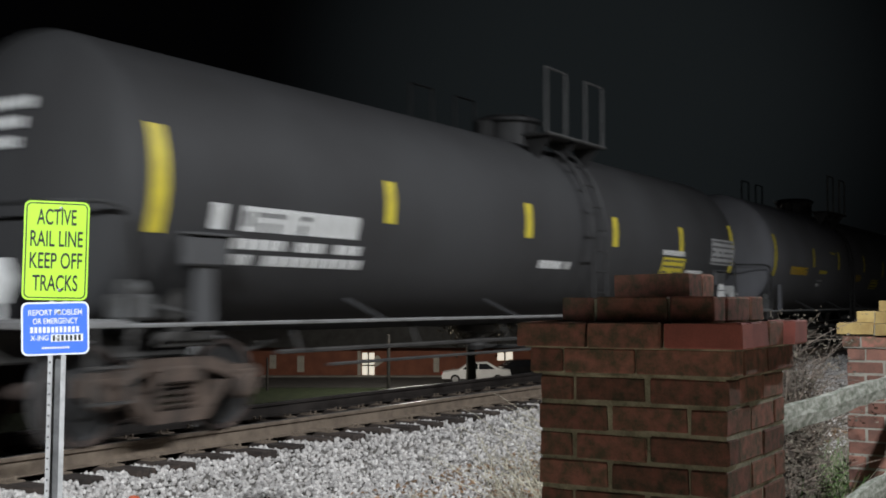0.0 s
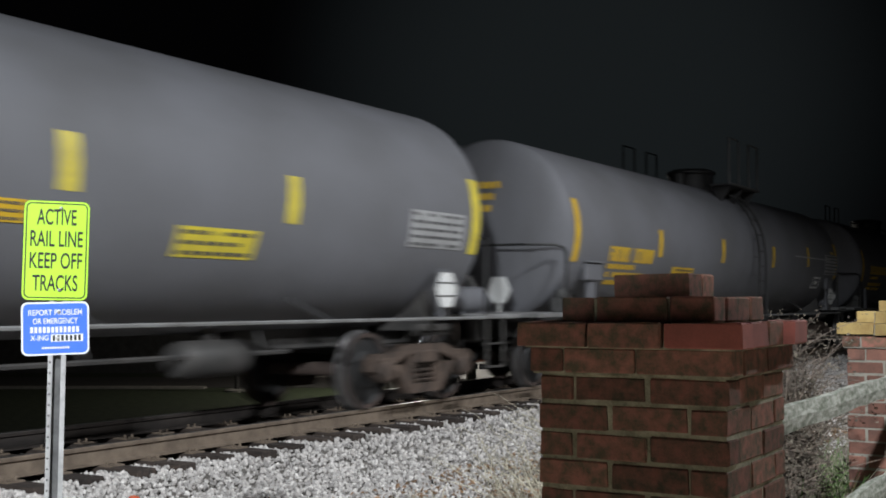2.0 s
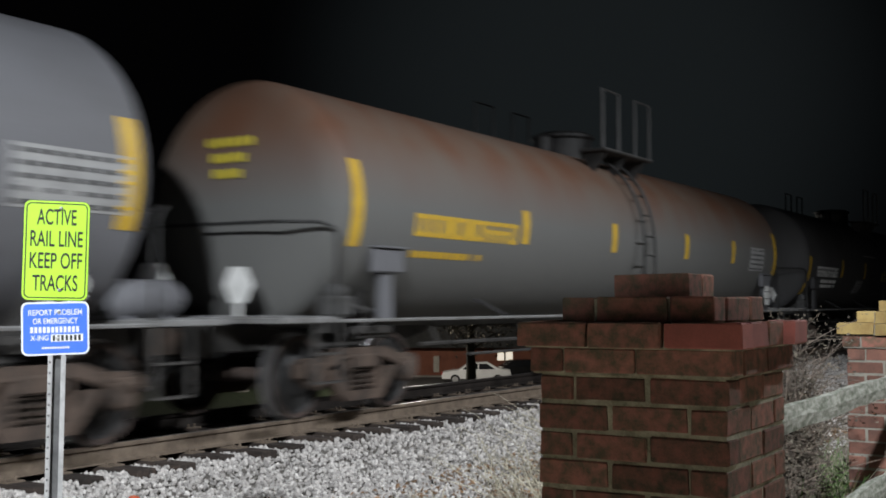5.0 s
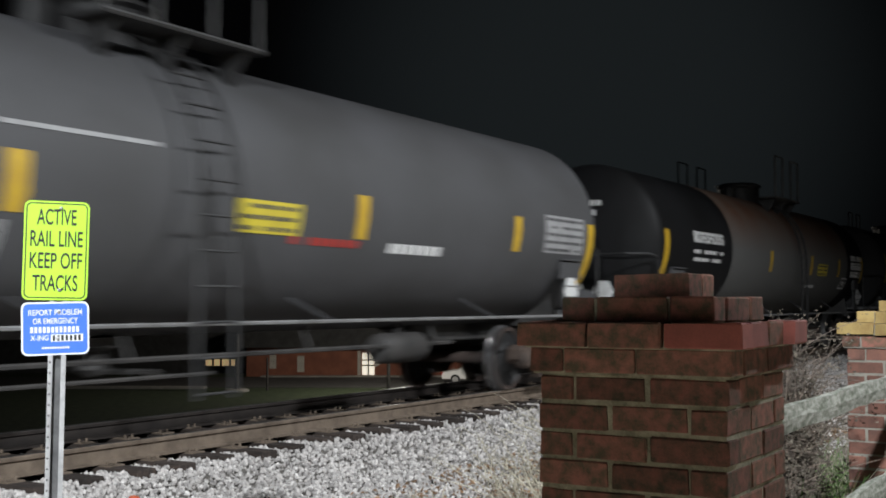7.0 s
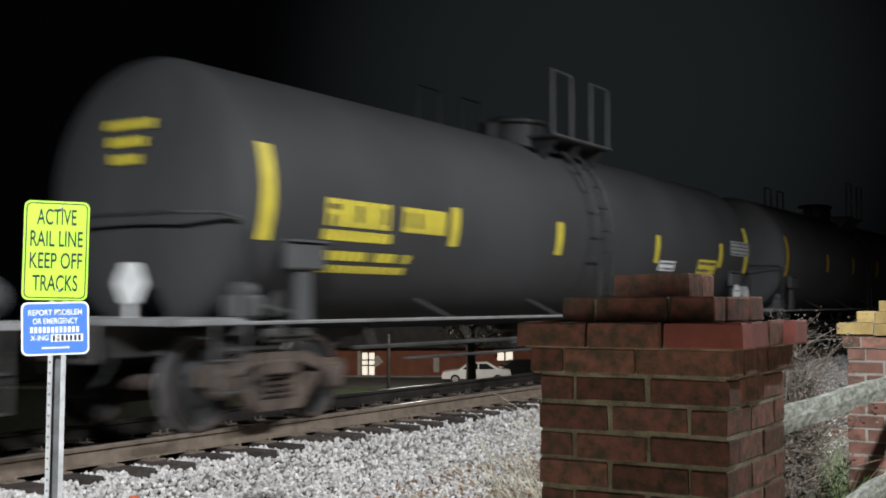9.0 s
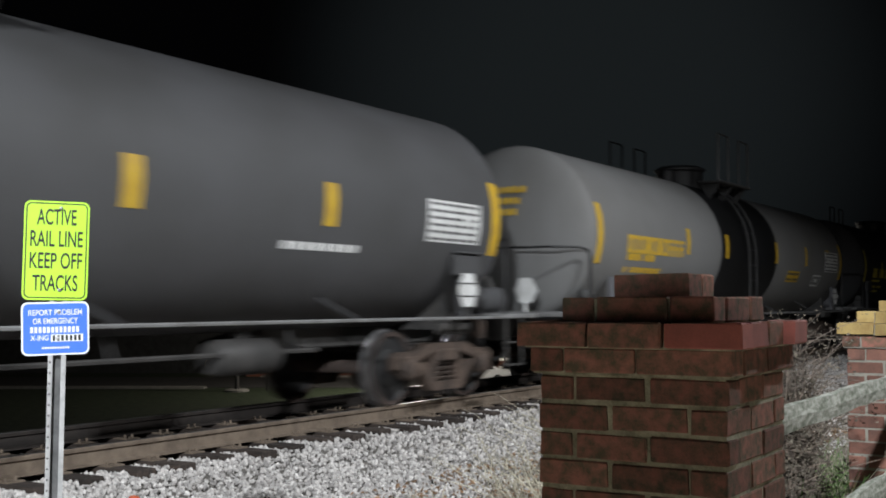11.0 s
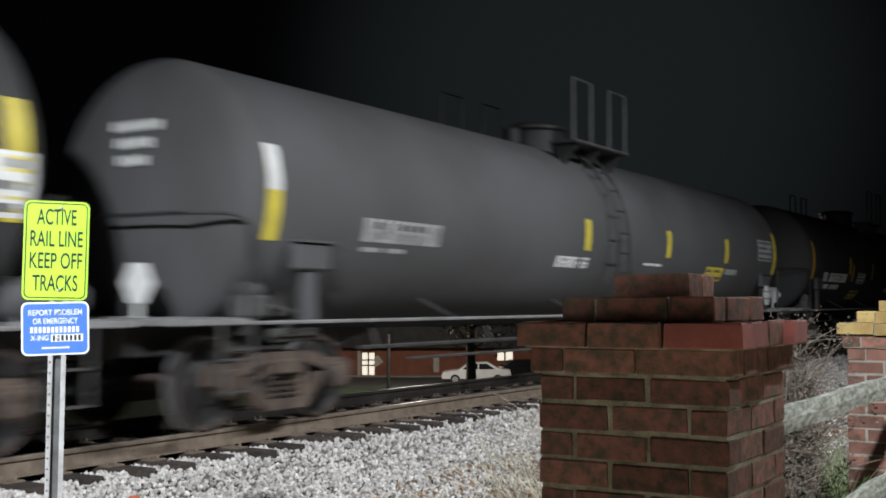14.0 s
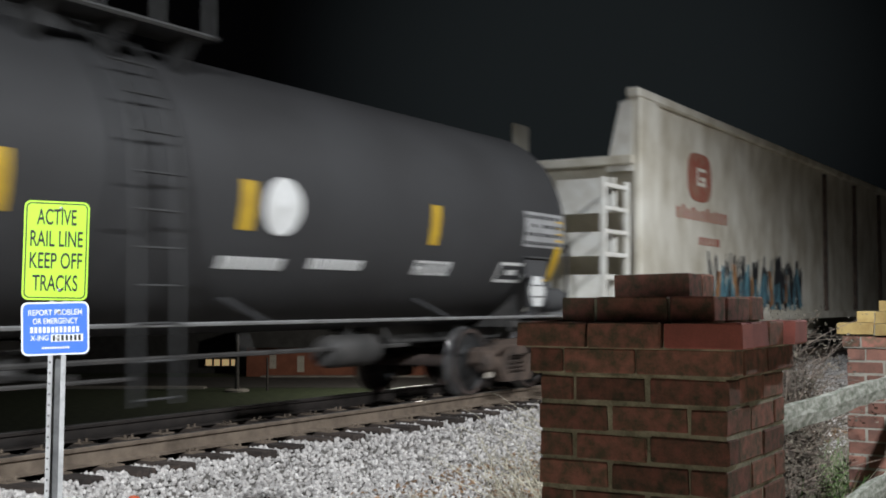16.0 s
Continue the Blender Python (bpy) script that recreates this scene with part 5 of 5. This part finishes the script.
        while pos < end - 0.02:
            l = min(BL, end - pos)
            if end - pos - l < 0.06:
                l = end - pos
            if l > BL * 1.35:
                l = l / 2 - 0.005
            me = brick_mesh("p", l, BD, rnd.randrange(4), material)
            jig = (rnd.uniform(-0.003, 0.003), rnd.uniform(-0.003, 0.002), rnd.uniform(-0.002, 0.002))
            if sidek == 0:
                m = pose(x0 + pos + jig[0], y0 + jig[1], z + jig[2])
            elif sidek == 1:
                m = pose(x0 + size - jig[1], y0 + pos + jig[0], z + jig[2], 0, 0, 90)
            elif sidek == 2:
                m = pose(x0 + size - pos + jig[0], y0 + size - jig[1], z + jig[2], 0, 0, 180)
            else:
                m = pose(x0 + jig[1], y0 + size - pos + jig[0], z + jig[2], 0, 0, -90)
            put("brick", me, pier, at=m)
            pos += l + 0.010


def build_pier(x0, y0, cap_z, floor_z, label, loose):
    """x0, y0: the low corner of the shaft; cap_z: the top of the wide course."""
    pier = thing("brick_pier", label, "brick pier", "brick piers of the fence")
    rnd = random.Random(int(x0 * 10))
    size = 0.520
    z = cap_z - BH - COURSE
    n = int((z - floor_z) / COURSE) + 1
    def fill(lo, hi):
        part("mortar", Shape().box(lo, hi), M_MORTAR if loose else M_MORTAR2, pier)
    fill((x0 + 0.004, y0 + 0.004, z - n * COURSE - 0.02), (x0 + size - 0.004, y0 + size - 0.004, z))
    fill((x0 - 0.015, y0 - 0.015, z), (x0 + size + 0.015, y0 + size + 0.015, z + COURSE - 0.005))
    fill((x0 - 0.03, y0 - 0.03, z + COURSE - 0.005), (x0 + size + 0.03, y0 + size + 0.03, z + COURSE + BH - 0.008))
    fill((x0 + 0.053, y0 + 0.053, z + COURSE + BH - 0.008), (x0 + size - 0.053, y0 + size - 0.053, z + 2 * COURSE + BH - 0.014))
    fill((x0 + 0.165, y0 + 0.165, z + 2 * COURSE + BH - 0.014), (x0 + size - 0.165, y0 + size - 0.165, z + 3 * COURSE + BH - 0.032))
    for k in range(n):
        ring_of_bricks(pier, x0, y0, size, z - (k + 1) * COURSE + 0.005, k % 2 == 0, M_BRICK if loose else M_BRICK3, rnd)
    ring_of_bricks(pier, x0, y0, size, z + 0.005, True, M_BRICK, rnd, 0.022)
    # wide course: three stretchers to a face, some loose
    xa, ya, w = x0 - 0.052, y0 - 0.052, size + 0.104
    top = M_BRICK if loose else M_LAMPLIT
    for face in (0, 1):
        for k in range(3):
            m = M_BRICK2 if loose and face == 0 and k == 0 else top
            l = w / 3 - 0.008
            bump = 0.012 if m is M_BRICK2 else 0.0
            put("brick", brick_mesh("cap", BD, l, k, m), pier, at=pose((xa - bump if face == 0 else xa + w - BD) + rnd.uniform(-0.003, 0.003), ya + k * w / 3 - bump * 0.6, z + COURSE + rnd.uniform(-0.003, 0.003), 0, 0.8 if bump else 0, rnd.uniform(-1, 1)))
    for face in (0, 1):
        for k in range(3):
            l = (w - 2 * BD) / 3 - 0.008
            m = M_BRICK2 if loose and k in (0, 2) and face == 0 else top
            push = 0.03 if loose and k == 2 and face == 0 else 0.0
            put("brick", brick_mesh("cap", l, BD, k, m), pier, at=pose(xa + BD + 0.006 + k * (w - 2 * BD) / 3, (ya - push if face == 0 else ya + w - BD), z + COURSE + rnd.uniform(-0.003, 0.003), 0, 0, rnd.uniform(-1, 1)))
    ring_of_bricks(pier, x0, y0, size, z + 2 * COURSE - 0.010, True, top, rnd, -0.045)
    # the topmost course: long bricks side by side
    zt, w3 = z + 3 * COURSE - 0.021, size - 0.304
    for k in range(2):
        me = brick_mesh("top", (w3 - 0.008) / 2, w3, k, top)
        put("brick", me, pier, at=pose(x0 + 0.152 + k * (w3 + 0.008) / 2, y0 + 0.152 + rnd.uniform(-0.004, 0.004), zt))
    return pier


build_pier(2.847, 0.911, 1.217, -0.5, "old red brick pier with a stepped cap, mortar stained green", True)
build_pier(6.86, 0.975, 1.150, -0.5, "red brick pier with a stepped cap in yellow lamplight", False)


# ---- fence rails between the piers ----
def fence_rail(z, tilt, label):
    rnd = random.Random(int(z * 100))
    sh = Shape()
    n = 24
    vs, fs = [], []
    for i in range(n + 1):
        x = 3.38 + 3.50 * i / n
        w = 0.012 * noise.noise((x * 2.0, z, 0))
        for y, dz in ((-0.022, -0.047), (0.022, -0.047), (0.026, 0.0), (0.020, 0.045), (-0.018, 0.047), (-0.026, 0.0)):
            vs.append((x, 1.13 + y + w * 0.5, z + dz + w + rnd.uniform(-0.003, 0.003)))
    for i in range(n):
        for k in range(6):
            fs.append((i * 6 + k, i * 6 + (k + 1) % 6, (i + 1) * 6 + (k + 1) % 6, (i + 1) * 6 + k))
    fs += [tuple(range(6))[::-1], tuple(range(n * 6, n * 6 + 6))]
    tagged(part("fence_rail", sh.add(vs, fs), M_WOOD), label, "fence rail", "fence rails")


fence_rail(0.855, 0, "weathered grey split wooden rail set between brick piers")
fence_rail(0.385, 0, "weathered grey split wooden rail set between brick piers")


# ---- plants ----
def leaves_shape(rng, n, spot, size):
    sh = Shape()
    for _ in range(n):
        p = Vector(spot(rng))
        d = Vector((rng.gauss(0, 1), rng.gauss(0, 1), rng.gauss(0, 0.7))).normalized()
        a = d.orthogonal().normalized()
        s = rng.uniform(*size)
        q = d.cross(a) * s * 0.2
        sh.add([p, p + d * s * 0.5 + a * s * 0.28 + q, p + d * s, p + d * s * 0.5 - a * s * 0.28 + q], [(0, 1, 2), (0, 2, 3)])
    return sh


def bramble(name, label, x, y, z, height, spread, stems, leaves, seed, material=None):
    rng = random.Random(seed)
    t = thing(name, label, "shrub", at=pose(x, y, z))
    sh = Shape()
    tips = []
    for _ in range(stems):
        a = rng.uniform(0, 6.28)
        r = rng.uniform(0.2, 1.0) * spread
        p = Vector((rng.gauss(0, 0.12) * spread, rng.gauss(0, 0.12) * spread, 0))
        top = Vector((r * math.cos(a), r * math.sin(a), height * rng.uniform(0.55, 1.0)))
        pts = []
        for k in range(6):
            f = k / 5
            pts.append(p.lerp(top, f) + Vector((rng.gauss(0, 0.03), rng.gauss(0, 0.03), height * 0.12 * math.sin(f * 3.0))))
        sh.tube(pts, 0.006, 4, r2=0.002)
        tips += pts[2:]
        for _ in range(4):
            b = rng.choice(pts[2:])
            e = b + Vector((rng.gauss(0, 0.14), rng.gauss(0, 0.14), rng.uniform(-0.02, 0.18)))
            sh.tube([b, (b + e) / 2 + Vector((rng.gauss(0, 0.02), 0, 0.01)), e], 0.0032, 3, r2=0.001)
            tips += [e, (b + e) / 2]
    tagged(part("cane_tangle", sh, material or M_TWIG, t), kind="stuff")
    if leaves:
        def spot(r):
            q = r.choice(tips)
            return (q.x + r.gauss(0, 0.03), q.y + r.gauss(0, 0.03), q.z + r.gauss(0, 0.03))
        tagged(part("foliage", leaves_shape(rng, leaves, spot, (0.010, 0.026)), M_LEAF, t), kind="stuff")
    return t


def tuft(label, x, y, z, spread, height, blades, seed, material):
    rng = random.Random(seed)
    sh = Shape()
    for _ in range(blades):
        px, py = rng.gauss(0, spread * 0.5), rng.gauss(0, spread * 0.5)
        a = rng.uniform(0, 6.28)
        h = height * rng.uniform(0.4, 1.0)
        lean = h * rng.uniform(0.1, 0.8)
        w = rng.uniform(0.004, 0.009)
        ca, sa = math.cos(a), math.sin(a)
        pts = []
        for k in range(4):
            f = k / 3
            pts.append((px + ca * lean * f * f, py + sa * lean * f * f, h * (f - 0.25 * f * f), w * (1 - f * 0.85)))
        vs = []
        for qx, qy, qz, ww in pts:
            vs += [(qx - sa * ww, qy + ca * ww, qz), (qx + sa * ww, qy - ca * ww, qz)]
        sh.add(vs, [(0, 1, 3, 2), (2, 3, 5, 4), (4, 5, 7, 6)])
    ob = part("grass_tuft", sh, material)
    ob.matrix_basis = pose(x, y, z)
    return tagged(ob, label, "grass", kind="stuff")


bramble("shrub", "brown thicket of twigs and small dull leaves behind the fence", 5.90, 1.60, -0.5, 1.56, 0.16, 240, 12000, 5)
bramble("shrub", "leafless thicket of dry twigs behind the fence", 8.4, 2.3, -0.5, 1.5, 0.5, 80, 1200, 15)
bramble("shrub", "leafless thicket of dry twigs behind the fence", 6.9, 1.9, -0.5, 1.2, 0.4, 40, 500, 6)
bramble("shrub", "dry bramble canes sprawling beside the gravel", 7.6, 3.75, -0.5, 0.85, 0.85, 60, 260, 7, M_STRAW)
bramble("shrub", "dry bramble canes sprawling beside the gravel", 11.0, 5.05, -0.5, 0.75, 0.9, 70, 320, 9, M_STRAW)
rg = random.Random(21)
for k in range(22):
    tuft("long green grass under the fence", 8.6 + rg.uniform(-0.8, 0.8), 2.05 + rg.uniform(-0.5, 0.6), -0.5, 0.24, 0.95, 110, 30 + k, M_BLADE if k % 4 else M_STRAW)
for k in range(12):
    tuft("tall green grass and straw under the fence", 6.35 + rg.uniform(-0.35, 0.5), 1.72 + rg.uniform(-0.2, 0.3), -0.5, 0.14, 1.22, 110, 130 + k, M_BLADE if k % 3 else M_STRAW)
for k in range(18):
    tuft("pale straw and green grass in front of the thicket", 5.55 + rg.uniform(-0.45, 0.6), 1.36 + rg.uniform(-0.10, 0.12), -0.5, 0.12, 1.18, 110, 330 + k, M_STRAW if k % 3 == 0 else M_BLADE)
for k in range(26):
    tuft("dead straw grass at the edge of the gravel", 8.5 + rg.uniform(-2.5, 6.5), 4.75 + rg.uniform(-0.8, 0.6), -0.5, 0.28, 0.28, 50, 60 + k, M_STRAW)

# ---- pebbles and fallen leaves over the dirt ----
def verge_spot(rng, n):
    x, y = 5.0 + 14 * rng.random(n), rng.uniform(3.2, 6.0, n)
    return np.stack([x, y, np.array([ground_z(v) for v in y]) + 0.012], 1)


scatter("pebbles", "small pale pebbles scattered over the dirt verge", 5000, verge_spot, (0.008, 0.024), M_STONE, 3)
litter = leaves_shape(random.Random(31), 2600, lambda r: (r.uniform(6.5, 16), r.uniform(3.4, 6.1), -0.455 + r.uniform(0, 0.05)), (0.03, 0.08))
tagged(part("leaf_litter", litter, mat("brown_dead_leaf", (0.30, 0.19, 0.11), (0.16, 0.10, 0.06), 9, 0.9, island=0.5)), "brown dead leaves scattered on the verge", "leaves", kind="stuff")

# ---- a small orange marker in the stones ----
mk = part("orange_marker", Shape().lathe([(-0.14, 0.055), (-0.10, 0.055), (0.0, 0.045), (0.035, 0.05), (0.05, 0.03), (0.055, 0.008)], "z", (0, 0, 0), 14), M_ORANGE, smooth=True)
mk.matrix_basis = pose(6.55, 6.85, -0.30, 8, 5, 0)
tagged(mk, "orange plastic marker cap standing in the ballast", "marker")


# ---- beyond the line: lane, kerb, brick building, cars, posts, laid out on axes of their own ----
LOW = -4.1


def beyond(a, d, z=LOW, turn=0.0):
    """a metres across and d metres deep beyond the line."""
    c, s = math.cos(HEAD), math.sin(HEAD)
    return pose(c * d + s * a, s * d - c * a, z, 0, 0, math.degrees(HEAD) - 90 + turn)


def flat_strip(name, label, a0, d0, a1, d1, top, material):
    ob = part(name, Shape().box((a0, d0, -0.4), (a1, d1, top), 0.0), material)
    ob.matrix_basis = beyond(0, 0)
    return tagged(ob, label, name.replace("_", " "), kind="structure")


flat_strip("road", "dark asphalt lane beyond the railway", -60, 73.0, 60, 82.8, 0.03, M_ROAD)
flat_strip("pavement", "pale concrete kerb along the lane", -60, 72.0, -14.8, 73.0, 0.12, M_KERB)
flat_strip("pavement", "pale concrete footway before the building", -13, 82.8, 40, 84.0, 0.10, M_KERB)


def build_building():
    b = thing("brick_building", "long low red brick building with cream shutters and a lit doorway", "building", at=beyond(0, 84.0))
    openings = [(-12.54, -12.04, 0.57, 1.55, "shutter"), (-10.53, -10.02, 0.32, 1.49, "shutter"), (-6.18, -5.94, 0.11, 1.86, "post"), (-5.85, -4.95, 0.11, 1.72, "lit"), (-0.69, -0.28, 0.32, 1.49, "shutter"), (3.92, 5.04, 1.15, 1.84, "window")]
    x, end = -14.2, 30.0
    k = 0
    for a, c, z0, z1, kind in openings:
        part("wall", Shape().box((x, 0, 0), (a, 0.3, 2.1)), M_WALLB, b)
        part("wall", Shape().box((a, 0, z1), (c, 0.3, 2.1)), M_WALLB, b)
        if z0 > 0.05:
            part("wall", Shape().box((a, 0, 0), (c, 0.3, z0)), M_WALLB, b)
        x = c
    part("wall", Shape().box((x, 0, 0), (end, 0.3, 2.1)), M_WALLB, b)
    part("wall", Shape().box((-14.2, 0.3, 0), (-13.9, 14, 2.1)), M_WALLB, b)
    part("wall", Shape().box((-13.9, 13.7, 0), (end, 14, 2.1)), M_WALLB, b)
    part("roof", Shape().box((-14.6, -0.7, 2.1), (end + 0.4, 14.4, 3.6)), M_ROOF, b)
    for a, c, z0, z1, kind in openings:
        if kind == "lit":
            part("doorway", Shape().box((a, 0.16, z0), (c, 0.2, z1)), M_LIT, b, "lit glass doorway")
            part("door_frame", Shape().box(((a + c) / 2 - 0.05, 0.05, z0), ((a + c) / 2 + 0.05, 0.15, z1)).box((a, 0.05, 0.75), (c, 0.14, 0.85)).box((a, 0.05, 1.15), (c, 0.14, 1.22)), M_ROOF, b)
            part("lintel_board", Shape().plate([(c + 0.05, 0.65), (c + 0.65, 1.05), (c + 0.3, 1.5), (c + 0.05, 1.5)], -0.06, -0.02), M_SHUT, b, "pale notice board")
        elif kind == "window":
            part("window", Shape().box((a, 0.16, z0), (c, 0.2, z1)), M_LIT, b)
            part("window_frame", Shape().box(((a + c) / 2 - 0.06, 0.08, z0), ((a + c) / 2 + 0.06, 0.15, z1)), M_ROOF, b)
        else:
            sh = Shape()
            k = z0
            while k < z1 - 0.01:
                sh.box((a, 0.02, k), (c, 0.08, min(z1, k + 0.11)))
                k += 0.125
            part("shutter", sh, M_SHUT, b)


build_building()


def build_shop():
    b = thing("shop_building", "dark shop building with a warm lit window", "building", at=beyond(0, 88.0))
    for lo, hi in (((-40, 0, 0), (-14.8, 0.3, 0.55)), ((-40, 0, 1.05), (-14.8, 0.3, 4.0)), ((-40, 0, 0.55), (-18.0, 0.3, 1.05)), ((-15.6, 0, 0.55), (-14.8, 0.3, 1.05)), ((-40, 9.7, 0), (-14.8, 10, 4.0))):
        part("wall", Shape().box(lo, hi), M_ROOF, b)
    part("roof", Shape().box((-40.4, -0.4, 4.0), (-14.7, 10.4, 4.3)), M_ROOF, b)
    part("window", Shape().box((-18.0, 0.16, 0.55), (-15.6, 0.2, 1.05)), M_LITY, b, "warm lit shop window")
    for q in (-17.5, -16.9, -16.2):
        part("mullion", Shape().box((q, 0.05, 0.55), (q + 0.14, 0.15, 1.05)), M_ROOF, b)


build_shop()


def build_car(name, label, paint, at):
    c = thing(name, label, "car", "parked cars", at=at)
    body = [(-2.25, 0.35), (-2.3, 0.62), (-2.15, 0.78), (-1.15, 0.92), (1.45, 0.95), (2.2, 0.90), (2.28, 0.6), (2.22, 0.35)]
    cab = [(-1.2, 0.90), (-0.45, 1.38), (0.75, 1.42), (1.55, 0.94)]
    sh = Shape().plate(body, -0.87, 0.87)
    n = len(cab)
    vs = [(a, -0.84 + 0.18 * (b > 1), b) for a, b in cab] + [(a, 0.84 - 0.18 * (b > 1), b) for a, b in cab]
    sh.add(vs, [(i, (i + 1) % n, n + (i + 1) % n, n + i) for i in range(n)] + [tuple(range(n)), tuple(range(n, 2 * n))[::-1]])
    part("body", sh, paint, c)
    for s in (-1, 1):
        for w in ([(-0.95, 0.97), (-0.40, 1.32), (0.08, 1.34), (0.08, 0.97)], [(0.16, 0.97), (0.16, 1.34), (0.68, 1.34), (1.22, 0.97)]):
            vs = [(a, s * (0.87 - 0.18 * (b - 0.9) / 0.5), b) for a, b in w] + [(a, s * (0.83 - 0.18 * (b - 0.9) / 0.5), b) for a, b in w]
            part("side_window", Shape().add(vs, [(0, 1, 2, 3), (7, 6, 5, 4), (0, 4, 5, 1), (1, 5, 6, 2), (2, 6, 7, 3), (3, 7, 4, 0)]), M_GLASS, c)
    for wx in (-1.4, 1.4):
        for s in (-1, 1):
            w = put("wheel", kept("cw", lambda: Shape().lathe([(-0.1, 0.2), (-0.1, 0.3), (-0.08, 0.32), (0.08, 0.32), (0.1, 0.3), (0.1, 0.2)], "y", (0, 0, 0), 16).mesh("wheel", M_TYRE, True)), c, at=pose(wx, s * 0.8, 0.32))
            put("rim", kept("cr", lambda: Shape().lathe([(-0.102, 0.05), (-0.106, 0.2), (0.106, 0.2), (0.102, 0.05)], "y", (0, 0, 0), 12).mesh("rim", M_ZINC)), w)
    part("tail_light", Shape().box((-2.31, -0.75, 0.6), (-2.24, -0.5, 0.74), 0.01), M_TAIL, c)
    part("tail_light", Shape().box((-2.31, 0.5, 0.6), (-2.24, 0.75, 0.74), 0.01), M_TAIL, c)


build_car("white_car", "white sedan parked beyond the railway", M_CARW, beyond(2.2, 77.0))
build_car("black_car", "black sedan parked beside the white one", M_CARB, beyond(5.2, 80.5, LOW, 12))


def pole(name, label, at, height, r, base=False):
    t = thing(name, label, "post", at=at)
    part("shaft", Shape().lathe([(0, r), (height, r * 0.85), (height + 0.02, r * 0.3)], "z", (0, 0, 0), 10), M_FRAME, t)
    if base:
        part("foot", Shape().lathe([(-0.3, 0.75), (0.10, 0.75), (0.16, 0.6)], "z", (0, 0, 0), 14), M_KERB, t, "pale concrete foot")


pole("post", "dark steel post on a round concrete foot", beyond(-12.4, 70.0), 3.4, 0.14, True)
pole("post", "thin dark post beside the lane", beyond(-10.65, 70.5), 2.0, 0.07)
pole("post", "thin dark post beside the lane", beyond(-3.28, 70.0), 3.4, 0.11)


def tree(at, seed):
    rng = random.Random(seed)
    t = thing("tree", "dark tree standing beyond the railway", "tree", at=at)
    sh = Shape().tube([(0, 0, -0.5), (0.05, 0, 1.5), (0, 0.08, 3.2), (0.1, 0, 5.5)], 0.34, 8, r2=0.16)
    tips = []
    for _ in range(14):
        a, s = rng.uniform(0, 6.28), rng.uniform(2.6, 5.2)
        e = Vector((math.cos(a) * rng.uniform(1.2, 2.6), math.sin(a) * rng.uniform(1.2, 2.6), s + rng.uniform(0.8, 2.4)))
        b = Vector((0.05, 0, s))
        sh.tube([b, b.lerp(e, 0.5) + Vector((0, 0, 0.2)), e], 0.08, 5, r2=0.02)
        tips += [e, b.lerp(e, 0.6)]
    part("trunk", sh, M_BARK, t)

    def spot(r):
        q = r.choice(tips)
        return (q.x + r.gauss(0, 0.55), q.y + r.gauss(0, 0.55), q.z + r.gauss(0, 0.45))
    part("crown", leaves_shape(rng, 2600, spot, (0.12, 0.3)), M_LEAF, t)


tree(beyond(1.55, 66.0), 3)


def shade_tree():
    """A small clipped tree added out of view beside the camera; its crown shades the near pier from the street lamp."""
    rng = random.Random(17)
    t = thing("tree", "unseen tree added to shade the near pier, slim trunk and dense uneven crown", "tree", at=pose(-2.0, -0.25, -0.5))
    sh = Shape().tube([(0, 0, -0.1), (0.02, 0.01, 1.2), (0, 0, 3.0), (0.02, 0.0, 4.5)], 0.045, 8, r2=0.015)
    for _ in range(40):
        a, b, r = rng.uniform(0, 6.28), Vector((0, 0, rng.uniform(3.85, 4.3))), rng.uniform(0.15, 0.38)
        e = Vector((math.cos(a) * r, math.sin(a) * r, b.z + rng.uniform(0.05, 0.3)))
        sh.tube([b, b.lerp(e, 0.5) + Vector((0, 0, 0.03)), e], 0.010, 4, r2=0.003)
    part("trunk", sh, M_BARK, t)

    def spot(r):
        k, size = r.choice(((-0.62, 0.30), (-0.30, 0.36), (0.0, 0.42), (0.0, 0.42), (0.34, 0.34)))
        d = Vector((r.gauss(0, 1), r.gauss(0, 1), r.gauss(0, 1))).normalized()
        d *= r.uniform(0.4, 1.0) * size * (1.0 + 0.45 * noise.noise(d * 2.3 + Vector((k * 5, 0, 0))))
        return (d.x + 0.83 * k, d.y + 0.24 * k, 4.25 + d.z - 0.5 * k)
    part("crown", leaves_shape(rng, 7000, spot, (0.05, 0.10)), M_LEAF, t)


shade_tree()
ob = part("timber_kerb", Shape().box((11.5, 12.0, -0.75), (16.3, 12.30, -0.36), 0.02), M_TIE)
tagged(ob, "dark creosoted timber laid along the far edge of the track", "timber")


# ---- what moves ----
def gone(t):
    """How far the train has gone: it gathers speed slowly."""
    return 14.9 * t + 0.035 * t * t


def motions():
    for car, x0 in CARS + [HOP, HOP2]:
        walk(car, [(float(t), pose(x0 - gone(t), TRACK, 0)) for t in range(17)])
    for w, x0, q, dx in WHEELS:
        turns = [k for k in range(16 * FPS + 1) if 2.0 < x0 + q - gone(k / FPS) < 25.0]
        rows = [(k / FPS, pose(dx, 0, 0.457) @ Matrix.Rotation(-gone(k / FPS) / 0.457, 4, "Y")) for k in turns]
        if not rows or rows[0][0] > 0:
            first = rows[0][1] if rows else pose(dx, 0, 0.457)
            rows = [(0.0, first)] + rows
        if rows[-1][0] < 16.0:
            rows.append((16.0, rows[-1][1]))
        walk(w, rows)


motions()
